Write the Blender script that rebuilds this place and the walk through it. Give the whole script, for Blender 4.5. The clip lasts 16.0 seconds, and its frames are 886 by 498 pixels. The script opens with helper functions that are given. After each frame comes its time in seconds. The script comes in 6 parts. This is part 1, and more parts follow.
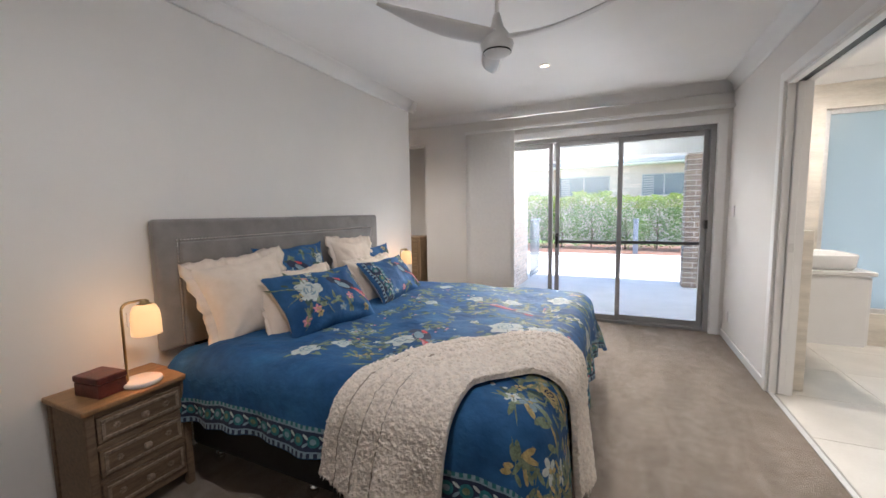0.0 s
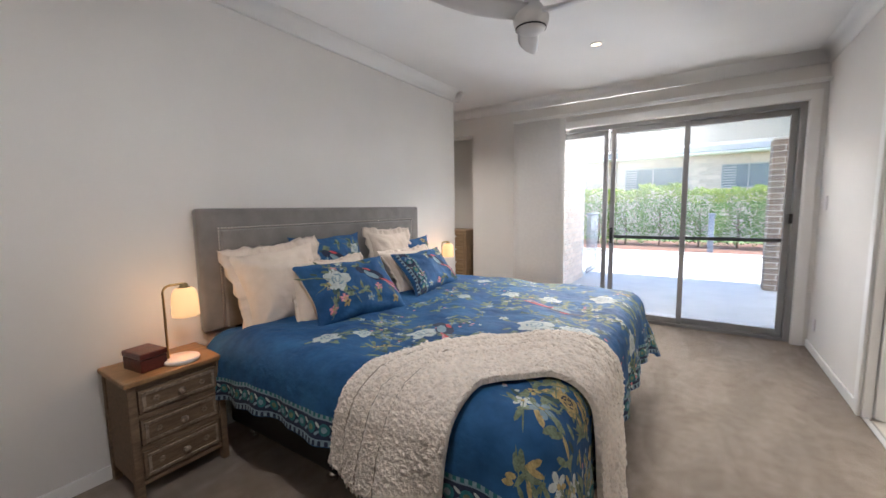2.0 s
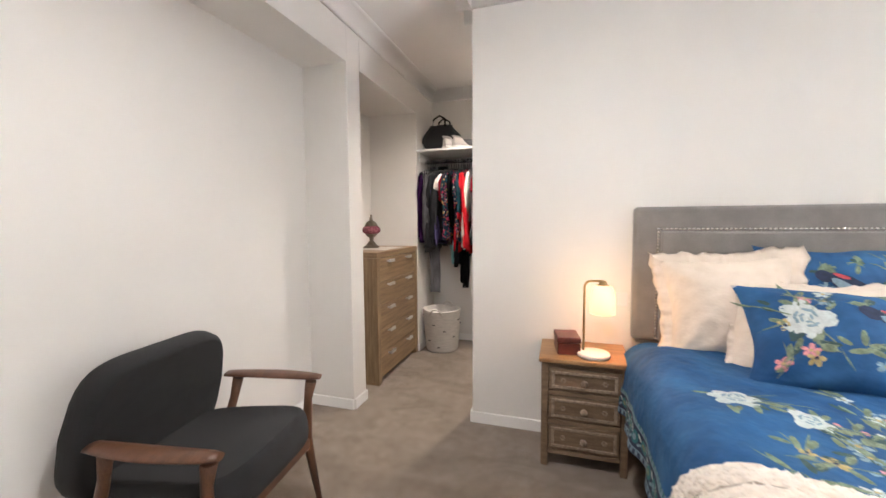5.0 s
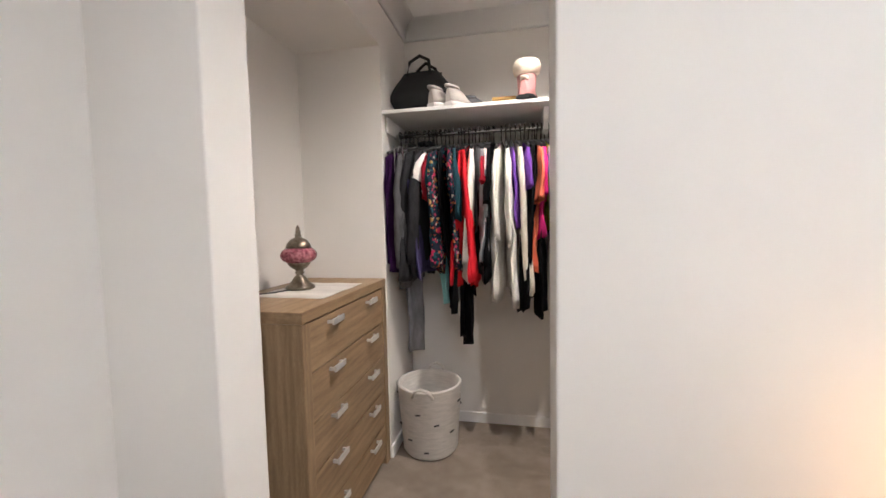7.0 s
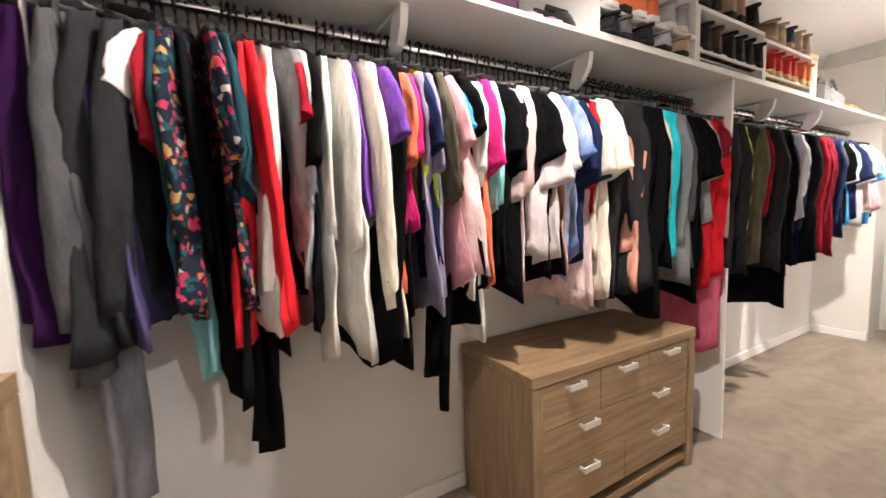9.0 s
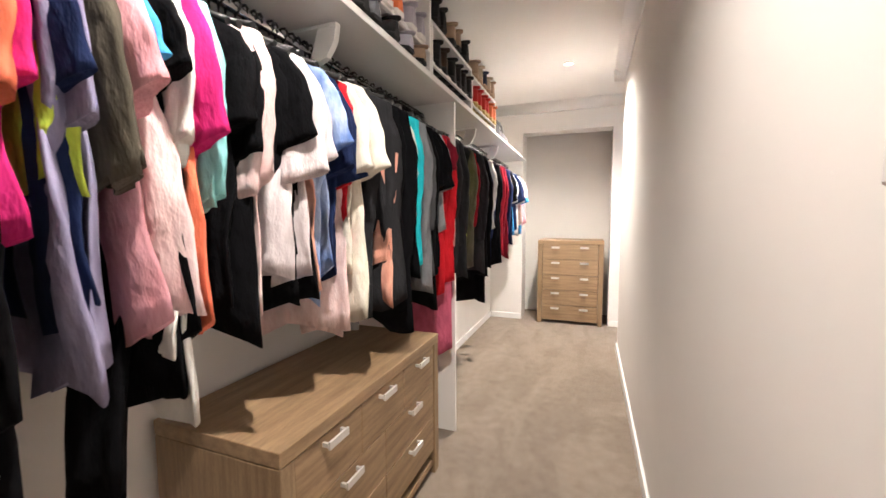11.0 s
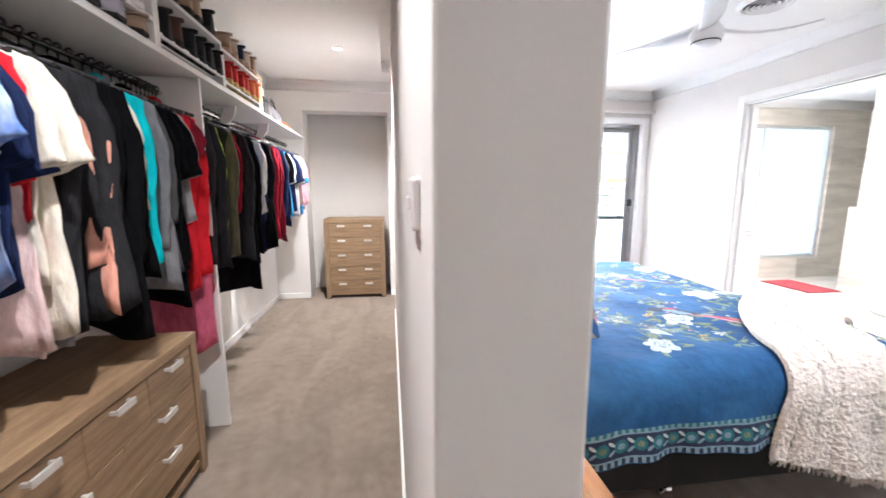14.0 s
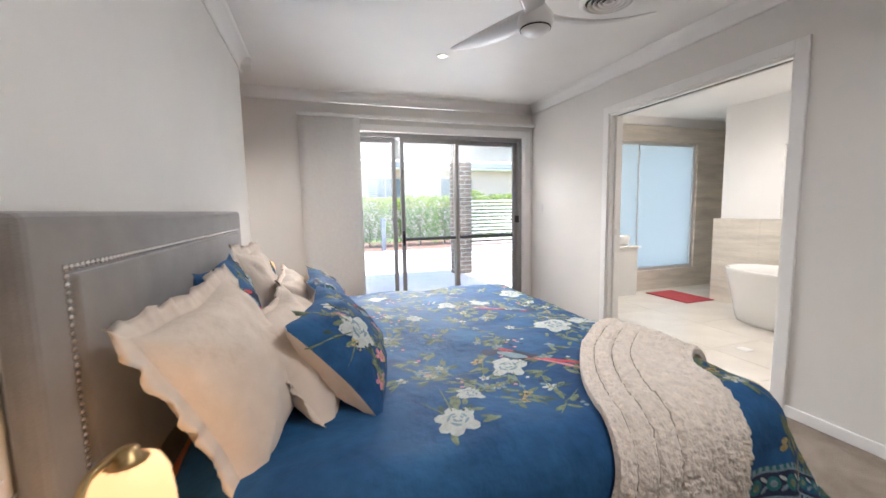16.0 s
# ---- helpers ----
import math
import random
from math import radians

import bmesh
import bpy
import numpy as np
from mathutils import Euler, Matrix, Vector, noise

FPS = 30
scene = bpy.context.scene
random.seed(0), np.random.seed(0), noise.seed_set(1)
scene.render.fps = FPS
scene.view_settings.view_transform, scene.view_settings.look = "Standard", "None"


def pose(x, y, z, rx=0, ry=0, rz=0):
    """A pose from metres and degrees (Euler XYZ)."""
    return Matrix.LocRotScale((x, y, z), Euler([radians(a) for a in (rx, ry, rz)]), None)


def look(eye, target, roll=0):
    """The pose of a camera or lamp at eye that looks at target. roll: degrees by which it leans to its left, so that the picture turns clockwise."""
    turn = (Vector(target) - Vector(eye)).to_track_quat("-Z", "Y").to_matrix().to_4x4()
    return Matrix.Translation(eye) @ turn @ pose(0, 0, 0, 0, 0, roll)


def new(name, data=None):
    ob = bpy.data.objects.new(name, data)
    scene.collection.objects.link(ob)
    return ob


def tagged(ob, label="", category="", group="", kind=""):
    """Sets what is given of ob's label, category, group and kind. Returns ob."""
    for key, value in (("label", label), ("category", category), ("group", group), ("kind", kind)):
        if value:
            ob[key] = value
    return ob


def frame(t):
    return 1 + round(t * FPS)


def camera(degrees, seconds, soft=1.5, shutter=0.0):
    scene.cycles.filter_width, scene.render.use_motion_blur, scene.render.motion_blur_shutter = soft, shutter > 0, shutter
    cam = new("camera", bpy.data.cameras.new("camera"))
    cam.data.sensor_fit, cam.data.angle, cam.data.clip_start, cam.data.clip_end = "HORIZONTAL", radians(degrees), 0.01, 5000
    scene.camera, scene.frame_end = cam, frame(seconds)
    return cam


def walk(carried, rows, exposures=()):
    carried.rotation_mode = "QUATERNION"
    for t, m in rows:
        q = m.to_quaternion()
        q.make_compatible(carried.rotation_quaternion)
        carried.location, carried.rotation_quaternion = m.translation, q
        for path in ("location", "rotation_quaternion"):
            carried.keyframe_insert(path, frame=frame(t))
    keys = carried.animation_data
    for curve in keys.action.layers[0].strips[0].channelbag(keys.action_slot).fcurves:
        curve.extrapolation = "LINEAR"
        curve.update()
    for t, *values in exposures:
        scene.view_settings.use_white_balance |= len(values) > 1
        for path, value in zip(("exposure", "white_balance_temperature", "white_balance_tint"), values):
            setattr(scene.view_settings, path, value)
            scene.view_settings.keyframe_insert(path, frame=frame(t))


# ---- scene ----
cam = camera(97.9, 16.0, shutter=0.2)
PATH = [
    (0, (-0.072, 0.003, 1.303), (-0.906, 1.811, 1.114), -0.9),
    (0.5, (-0.043, 0.015, 1.301), (-0.813, 1.85, 1.108), -0.9),
    (1, (-0.048, 0.02, 1.304), (-0.8, 1.863, 1.106), -0.9),
    (1.5, (-0.053, 0.041, 1.298), (-0.897, 1.842, 1.09), -0.9),
    (2, (0.037, 0.156, 1.275), (-1.06, 1.815, 1.063), -0.8),
    (2.5, (0.15, 0.273, 1.319), (-1.246, 1.684, 1.074), -0.3),
    (3, (0.166, 0.459, 1.27), (-1.532, 1.49, 1.039), -0.3),
    (3.5, (0.212, 0.627, 1.229), (-1.698, 1.187, 1.035), -0.7),
    (4, (0.284, 0.784, 1.226), (-1.706, 0.85, 1.034), -0.4),
    (4.5, (0.24, 0.858, 1.23), (-1.723, 0.522, 1.05), -0.4),
    (5, (-0.032, 0.802, 1.221), (-1.938, 0.215, 1.081), -0.4),
    (5.2, (-0.16, 0.756, 1.223), (-2.05, 0.113, 1.109), -0.3),
    (7.5, (-1.762, 0.07, 1.292), (-3.754, -0.06, 1.159), -1.8),
    (8, (-2.044, -0.071, 1.299), (-4.024, 0.165, 1.146), -2.2),
    (8.3, (-2.169, -0.154, 1.294), (-4.107, 0.31, 1.132), -2.3),
    (8.5, (-2.245, -0.174, 1.268), (-4.141, 0.442, 1.1), -2.2),
    (9, (-2.411, -0.14, 1.255), (-4.144, 0.84, 1.07), -2.0),
    (9.5, (-2.529, -0.073, 1.243), (-4.048, 1.214, 1.051), -1.5),
    (10, (-2.635, -0.018, 1.235), (-3.884, 1.533, 1.053), -1.2),
    (10.2, (-2.656, -0.001, 1.232), (-3.795, 1.634, 1.058), -1.1),
    (12.3, (-2.711, 0.112, 1.254), (-2.92, 2.093, 1.073), 0.9),
    (12.5, (-2.706, 0.105, 1.257), (-2.873, 2.089, 1.067), 0.9),
    (13, (-2.67, 0.055, 1.267), (-2.775, 2.037, 1.015), 1.1),
    (13.5, (-2.612, -0.025, 1.303), (-2.646, 1.954, 1.017), 0.8),
    (14, (-2.479, -0.066, 1.316), (-2.211, 1.892, 1.011), -0.1),
    (14.5, (-2.352, -0.086, 1.311), (-1.804, 1.812, 0.995), -1.0),
    (15, (-2.198, -0.074, 1.303), (-1.462, 1.763, 1.008), -1.3),
    (15.5, (-2.005, 0.059, 1.258), (-1.271, 1.901, 1.002), -1.1),
    (16, (-1.734, 0.327, 1.279), (-1.12, 2.22, 1.074), -1.1),
]
EXPOSURES = [(t, e, k, 13) for t, e, k in ((0, 2.05, 6000), (2.0, 2.1, 6000), (3.0, 2.25, 6200), (4.0, 2.8, 6250), (5.0, 3.15, 6200), (7.5, 3.12, 6000), (8.0, 3.3, 6000), (8.5, 3.6, 6200), (9.2, 3.8, 6100), (10.0, 3.95, 6100), (12.5, 3.45, 6100), (13.0, 3.5, 5950), (13.5, 3.65, 5550), (14.0, 3.65, 5500), (14.6, 3.3, 6250), (15.2, 2.8, 6200), (15.6, 2.58, 6150), (16.0, 2.38, 6000))]
walk(cam, [(t, look(eye, target, roll)) for t, eye, target, roll in PATH], EXPOSURES)

# ---------------------------------------------------------------- light
world = bpy.data.worlds.new("world")
scene.world = world
world.use_nodes = True
wn = world.node_tree
sky = wn.nodes.new("ShaderNodeTexSky")
sky.sky_type, sky.sun_disc = "NISHITA", False
sky.sun_elevation, sky.sun_rotation = radians(58), radians(99)
wn.nodes["Background"].inputs["Strength"].default_value = 0.15
wn.links.new(sky.outputs["Color"], wn.nodes["Background"].inputs["Color"])


def lamp(name, kind, m, energy, color=(1, 1, 1), **more):
    data = bpy.data.lights.new(name, kind)
    data.energy, data.color = energy, color
    if kind == "AREA":
        data.shape = "RECTANGLE"
        data.size, data.size_y = more["size"]
        data.spread = radians(more.get("spread", 180))
    elif kind == "SPOT":
        data.spot_size, data.spot_blend, data.shadow_soft_size = radians(more["cone"]), more["blend"], more["soft"]
    elif kind == "POINT":
        data.shadow_soft_size = more["soft"]
    elif kind == "SUN":
        data.angle = radians(0.6)
    ob = new(name, data)
    ob.matrix_world = m
    return ob


BULB = (1.0, 0.56, 0.22)
lamp("sun", "SUN", look((9, 5.6, 14.6), (0, 7, 0)), 5.0, (1, 0.95, 0.88))
lamp("window_daylight", "AREA", look((2.76, 5.03, 1.25), (2.76, 0, 1.25)), 1.1, (1.0, 0.98, 0.94), size=(2.15, 1.8))
# added lamp in the sliding door for daylight thrown up off the sunlit paving
lamp("door_daylight", "AREA", look((-0.6, 4.93, 1.08), (-0.95, 4.93 - math.cos(radians(27)), 1.08 + math.sin(radians(27)))), 1.15, (1.0, 0.97, 0.93), size=(2.1, 1.9), spread=27)
# unseen fill lamp added under the patio roof to brighten floor and bed
lamp("patio_skylight", "AREA", look((-0.7, 5.75, 2.44), (-2.0, 1.6, 0.8)), 25, (1.0, 0.95, 0.885), size=(1.7, 0.26), spread=110)
# the second is unseen, mirrored about the fan to brighten the south walls
DOWNLIGHTS = [(-0.69, 3.46), (-0.69, 0.64), (-2.90, 3.60), (-2.84, 0.42), (1.50, 4.05), (2.6, 2.4)]
POWER = [7, 13, 31, 17, 19, 19]
TONE = [(1, 0.92, 0.82), (1, 0.95, 0.88), (1, 0.89, 0.75), (1, 0.89, 0.75), (1, 0.90, 0.78), (1, 0.90, 0.78)]
CEIL = 2.53
for (dx, dy), w, tone in zip(DOWNLIGHTS, POWER, TONE):
    robe = dx < -2.5
    lamp("downlight_bulb", "SPOT", look((dx, dy, CEIL - 0.02), (dx - (0.25 if robe and dy < 2 else 0), dy + 0.001, 0)), w, tone, cone=140 if robe else 172, blend=1.0 if robe else 0.7, soft=0.03)
LAMPS = [(-2.025, 0.960, 0.555), (-2.11, 3.46, 0.555)]
for lx, ly, lz in LAMPS:
    lamp("bedside_bulb", "POINT", pose(lx + 0.0, ly + 0.035, lz + 0.265), 0.26, BULB, soft=0.03)

# ---------------------------------------------------------------- materials


def mat(name, c, rough=0.6, var=0.12, scale=6.0, bump=0.1, bscale=150.0, metal=0.0, stretch=(1, 1, 1), rnd=0.0, c2=None, sheen=0.0, detail=4.0, dist=0.004):
    m = bpy.data.materials.new(name)
    m.use_nodes = True
    nt = m.node_tree
    b = nt.nodes["Principled BSDF"]
    b.inputs["Roughness"].default_value, b.inputs["Metallic"].default_value = rough, metal
    if sheen:
        b.inputs["Sheen Weight"].default_value = sheen
    tc = nt.nodes.new("ShaderNodeTexCoord")
    mp = nt.nodes.new("ShaderNodeMapping")
    mp.inputs["Scale"].default_value = stretch
    nt.links.new(tc.outputs["Object"], mp.inputs["Vector"])
    n1 = nt.nodes.new("ShaderNodeTexNoise")
    n1.inputs["Scale"].default_value, n1.inputs["Detail"].default_value = scale, detail
    n2 = nt.nodes.new("ShaderNodeTexNoise")
    n2.inputs["Scale"].default_value, n2.inputs["Detail"].default_value = bscale, 3
    for n in (n1, n2):
        nt.links.new(mp.outputs["Vector"], n.inputs["Vector"])
    ramp = nt.nodes.new("ShaderNodeValToRGB")
    lo = c2 or [v * (1 - var) for v in c]
    hi = c if c2 else [min(1, v * (1 + var)) for v in c]
    ramp.color_ramp.elements[0].position, ramp.color_ramp.elements[1].position = 0.3, 0.7
    ramp.color_ramp.elements[0].color, ramp.color_ramp.elements[1].color = (*lo, 1), (*hi, 1)
    nt.links.new(n1.outputs["Fac"], ramp.inputs["Fac"])
    col = ramp.outputs["Color"]
    mix = nt.nodes.new("ShaderNodeMix")
    mix.data_type, mix.blend_type = "RGBA", "OVERLAY"
    mix.inputs["Factor"].default_value = min(1, var * 1.6)
    nt.links.new(col, mix.inputs["A"])
    nt.links.new(n2.outputs["Fac"], mix.inputs["B"])
    col = mix.outputs["Result"]
    if rnd:
        oi = nt.nodes.new("ShaderNodeObjectInfo")
        hsv = nt.nodes.new("ShaderNodeHueSaturation")
        mr = nt.nodes.new("ShaderNodeMapRange")
        mr.inputs["To Min"].default_value, mr.inputs["To Max"].default_value = 1 - rnd, 1 + rnd
        nt.links.new(oi.outputs["Random"], mr.inputs["Value"])
        nt.links.new(mr.outputs["Result"], hsv.inputs["Value"])
        nt.links.new(col, hsv.inputs["Color"])
        col = hsv.outputs["Color"]
    nt.links.new(col, b.inputs["Base Color"])
    if bump:
        bp = nt.nodes.new("ShaderNodeBump")
        bp.inputs["Strength"].default_value, bp.inputs["Distance"].default_value = bump, dist
        nt.links.new(n2.outputs["Fac"], bp.inputs["Height"])
        nt.links.new(bp.outputs["Normal"], b.inputs["Normal"])
    return m


def glow(name, c, strength):
    m = bpy.data.materials.new(name)
    m.use_nodes = True
    b = m.node_tree.nodes["Principled BSDF"]
    b.inputs["Base Color"].default_value = (*c, 1)
    b.inputs["Emission Color"].default_value = (*c, 1)
    b.inputs["Emission Strength"].default_value = strength
    return m


def glass(name, c=(1, 1, 1), rough=0.0):
    m = bpy.data.materials.new(name)
    m.use_nodes = True
    b = m.node_tree.nodes["Principled BSDF"]
    b.inputs["Base Color"].default_value = (*c, 1)
    b.inputs["Transmission Weight"].default_value = 1
    b.inputs["Roughness"].default_value = rough
    b.inputs["IOR"].default_value = 1.2
    return m


M_WALL = mat("wall_paint", (0.74, 0.715, 0.68), 0.75, 0.02, 2.5, 0.025, 320)
M_CEIL = mat("ceiling_paint", (0.82, 0.81, 0.79), 0.85, 0.02, 2, 0.03, 200)
M_TRIM = mat("gloss_trim_paint", (0.82, 0.81, 0.79), 0.35, 0.02, 3, 0.02, 120)
M_CARPET = mat("taupe_carpet", (0.300, 0.235, 0.178), 0.97, 0.25, 15, 1.0, 210, c2=(0.225, 0.172, 0.128), sheen=0.2, dist=0.010, detail=9.0)
M_TILE = mat("cream_floor_tile", (0.72, 0.68, 0.61), 0.22, 0.06, 4, 0.03, 60, rnd=0.05)
M_GROUT = mat("grey_grout", (0.42, 0.40, 0.37), 0.9, 0.1, 20, 0.2, 200)
M_WTILE = mat("travertine_wall_tile", (0.65, 0.60, 0.52), 0.3, 0.16, 3.5, 0.05, 50, stretch=(0.5, 0.5, 4), rnd=0.05)
M_WHITE = mat("white_board", (0.80, 0.79, 0.77), 0.4, 0.02, 5, 0.02, 90)
M_OAK = mat("oak_veneer", (0.35, 0.235, 0.132), 0.5, 0.22, 3.5, 0.15, 40, stretch=(1, 9, 12), c2=(0.205, 0.13, 0.07), rnd=0.06)
M_OAKV = mat("oak_veneer_upright", (0.33, 0.225, 0.127), 0.5, 0.24, 5, 0.15, 60, stretch=(10, 10, 1), c2=(0.20, 0.128, 0.07), rnd=0.05)
M_WASH = mat("limewashed_timber", (0.23, 0.155, 0.095), 0.65, 0.3, 8, 0.25, 70, stretch=(6, 1, 7), c2=(0.14, 0.09, 0.055))
M_CARVE = mat("whitened_carving", (0.36, 0.28, 0.205), 0.75, 0.3, 60, 0.5, 160, c2=(0.20, 0.145, 0.10))
M_HONEY = mat("honey_timber_top", (0.36, 0.205, 0.09), 0.45, 0.25, 6, 0.12, 60, stretch=(7, 1, 1), c2=(0.23, 0.125, 0.055))
M_STEEL = mat("brushed_steel", (0.72, 0.71, 0.69), 0.42, 0.06, 40, 0.05, 300, metal=0.6)
M_CHROME = mat("chrome", (0.8, 0.8, 0.8), 0.12, 0.02, 40, 0.0, 300, metal=1)
M_BRASS = mat("aged_brass", (0.42, 0.30, 0.14), 0.35, 0.15, 30, 0.08, 200, metal=1)
M_BRONZE = mat("antique_bronze", (0.20, 0.17, 0.13), 0.32, 0.3, 40, 0.3, 150, metal=1)
M_ALU = mat("grey_aluminium_frame", (0.31, 0.305, 0.30), 0.45, 0.05, 10, 0.03, 300, metal=0.4)
M_RAIL = mat("dark_grey_aluminium", (0.075, 0.075, 0.078), 0.5, 0.05, 10, 0.03, 300, metal=0.3)
M_BLACK = mat("black_plastic", (0.015, 0.015, 0.016), 0.4, 0.1, 20, 0.05, 200)
M_BLIND = mat("panel_blind_fabric", (0.83, 0.815, 0.79), 0.9, 0.03, 30, 0.2, 420)
M_GREYUPH = mat("grey_velvet_upholstery", (0.205, 0.19, 0.178), 0.8, 0.14, 9, 0.15, 350, sheen=0.5)
M_STUD = mat("nickel_stud", (0.75, 0.72, 0.68), 0.22, 0.05, 50, 0.0, 100, metal=1)
M_CHARCOAL = mat("charcoal_wool", (0.013, 0.013, 0.0145), 0.95, 0.2, 12, 0.5, 420, sheen=0.05)
M_WALNUT = mat("walnut", (0.135, 0.06, 0.032), 0.38, 0.3, 9, 0.08, 90, stretch=(1, 4, 1), c2=(0.08, 0.036, 0.02))
M_BASE = mat("black_bed_base_fabric", (0.018, 0.017, 0.017), 0.9, 0.2, 12, 0.3, 300)
M_TERRA = mat("terracotta_sheet", (0.55, 0.16, 0.06), 0.85, 0.1, 10, 0.2, 300)
M_LINEN = mat("cream_linen", (0.70, 0.60, 0.505), 0.9, 0.07, 7, 0.5, 22, dist=0.012)
M_THROW = mat("boucle_throw", (0.86, 0.765, 0.665), 0.97, 0.12, 45, 0.8, 75, sheen=0.3, dist=0.02)
M_SEAM_SHADE = mat("throw_channel_shade", (0.42, 0.35, 0.28), 0.97, 0.2, 30, 0.8, 120)
M_DUVET = mat("blue_cotton_print_ground", (0.034, 0.122, 0.275), 0.72, 0.16, 5.0, 0.5, 22, c2=(0.014, 0.060, 0.165), dist=0.014, detail=6.0)
M_DUVET.node_tree.nodes["Principled BSDF"].inputs["Specular IOR Level"].default_value = 0.2
M_FWHITE = mat("print_white", (0.50, 0.54, 0.52), 0.75, 0.15, 60, 0.05, 200)
M_FGREY = mat("print_pale_blue", (0.20, 0.29, 0.35), 0.75, 0.2, 60, 0.05, 200)
M_FYEL = mat("print_mustard", (0.42, 0.32, 0.14), 0.75, 0.3, 60, 0.05, 200)
M_FLEAF = mat("print_sage_leaf", (0.16, 0.20, 0.13), 0.75, 0.4, 40, 0.05, 200)
M_FDARK = mat("print_dark_leaf", (0.03, 0.07, 0.07), 0.75, 0.3, 40, 0.05, 200)
M_FRED = mat("print_red", (0.55, 0.06, 0.08), 0.75, 0.2, 60, 0.05, 200)
M_FPINK = mat("print_pink", (0.62, 0.25, 0.28), 0.75, 0.2, 60, 0.05, 200)
M_FNAVY = mat("print_navy", (0.012, 0.022, 0.06), 0.75, 0.2, 60, 0.05, 200)
M_FTEAL = mat("print_teal", (0.02, 0.14, 0.16), 0.75, 0.2, 60, 0.05, 200)
PRINT = [M_FWHITE, M_FGREY, M_FYEL, M_FLEAF, M_FDARK, M_FRED, M_FPINK, M_FNAVY, M_FTEAL]
M_SHADE = glow("lit_glass_shade", (1.0, 0.60, 0.27), 0.20)
M_DISC = glow("lit_downlight", (1.0, 0.80, 0.55), 1.0)
M_MARBLE = mat("white_marble", (0.76, 0.74, 0.71), 0.25, 0.05, 9, 0.0, 100)
M_BOX = mat("red_lacquered_box", (0.10, 0.022, 0.016), 0.35, 0.4, 20, 0.2, 120)
M_FAN = mat("white_fan_plastic", (0.66, 0.645, 0.63), 0.4, 0.03, 10, 0.02, 200)
M_GLASS = glass("clear_glass", (0.97, 1.0, 0.99))
M_MOSAIC = mat("pink_mosaic_glass", (0.42, 0.16, 0.19), 0.2, 0.6, 60, 0.8, 70, c2=(0.16, 0.03, 0.05))
M_BASKET = mat("white_cotton_rope", (0.62, 0.58, 0.53), 0.9, 0.1, 20, 0.6, 160, stretch=(1, 1, 6))
M_RUNNER = mat("striped_runner", (0.70, 0.66, 0.61), 0.9, 0.2, 9, 0.3, 400, stretch=(1.6, 0.05, 1), c2=(0.48, 0.45, 0.42))
M_SWITCH = mat("switch_plastic", (0.74, 0.70, 0.70), 0.35, 0.02, 10, 0.0, 100)
M_BATH = mat("white_acrylic", (0.82, 0.81, 0.79), 0.15, 0.01, 5, 0.0, 50)
M_MAT = mat("red_bath_mat", (0.42, 0.06, 0.07), 0.95, 0.2, 30, 0.8, 200)
M_BRICK = mat("brown_brick", (0.16, 0.115, 0.085), 0.85, 0.25, 14, 0.4, 90, rnd=0.25)
M_BRICK2 = mat("tan_brick", (0.60, 0.47, 0.39), 0.85, 0.1, 14, 0.3, 90, rnd=0.14)
M_POST = mat("grey_blue_post", (0.13, 0.15, 0.19), 0.6, 0.1, 10, 0.1, 100)
M_MORTAR = mat("pale_mortar", (0.50, 0.47, 0.43), 0.95, 0.1, 30, 0.4, 150)
M_CONC = mat("exposed_paving", (0.58, 0.565, 0.54), 0.85, 0.12, 3, 0.2, 60)
M_PATIO = mat("patio_tile", (0.50, 0.50, 0.51), 0.6, 0.08, 3, 0.1, 60)
M_SOFFIT = mat("patio_lining_paint", (0.47, 0.49, 0.48), 0.8, 0.03, 2, 0.03, 200)
M_MULCH = mat("red_brown_mulch", (0.12, 0.055, 0.035), 0.95, 0.4, 20, 0.9, 60)
M_GRASS = mat("lawn", (0.07, 0.13, 0.03), 0.95, 0.3, 3, 0.9, 60)
M_ROOF = mat("grey_roof_metal", (0.32, 0.33, 0.35), 0.5, 0.08, 3, 0.05, 60)
M_PANE = mat("window_pane_reflective", (0.10, 0.13, 0.16), 0.08, 0.1, 2, 0.0, 50)
M_LEAFS = [mat("hedge_leaf", c, 0.5, 0.3, 9, 0.1, 60) for c in ((0.09, 0.17, 0.04), (0.13, 0.22, 0.05), (0.30, 0.33, 0.06))]

for m in M_LEAFS:
    # thin leaves let part of the light through
    lt = m.node_tree
    tl_, mxl = lt.nodes.new("ShaderNodeBsdfTranslucent"), lt.nodes.new("ShaderNodeMixShader")
    tl_.inputs["Color"].default_value = (0.16, 0.24, 0.05, 1)
    mxl.inputs["Fac"].default_value = 0.4
    lt.links.new(lt.nodes["Principled BSDF"].outputs[0], mxl.inputs[1])
    lt.links.new(tl_.outputs[0], mxl.inputs[2])
    lt.links.new(mxl.outputs[0], lt.nodes["Material Output"].inputs["Surface"])

# brushed lanes in the carpet's pile
ct = M_CARPET.node_tree
cb = ct.nodes["Principled BSDF"]
base = cb.inputs["Base Color"].links[0].from_socket
tcc, mpc = ct.nodes.new("ShaderNodeTexCoord"), ct.nodes.new("ShaderNodeMapping")
mpc.inputs["Scale"].default_value = (2.6, 1.1, 1.0)
mpc.inputs["Rotation"].default_value = (0, 0, 0.25)
lane, lr, lm = ct.nodes.new("ShaderNodeTexNoise"), ct.nodes.new("ShaderNodeValToRGB"), ct.nodes.new("ShaderNodeMix")
lane.inputs["Scale"].default_value, lane.inputs["Detail"].default_value, lane.inputs["Distortion"].default_value = 1.5, 3.0, 1.2
lr.color_ramp.elements[0].position, lr.color_ramp.elements[1].position = 0.42, 0.56
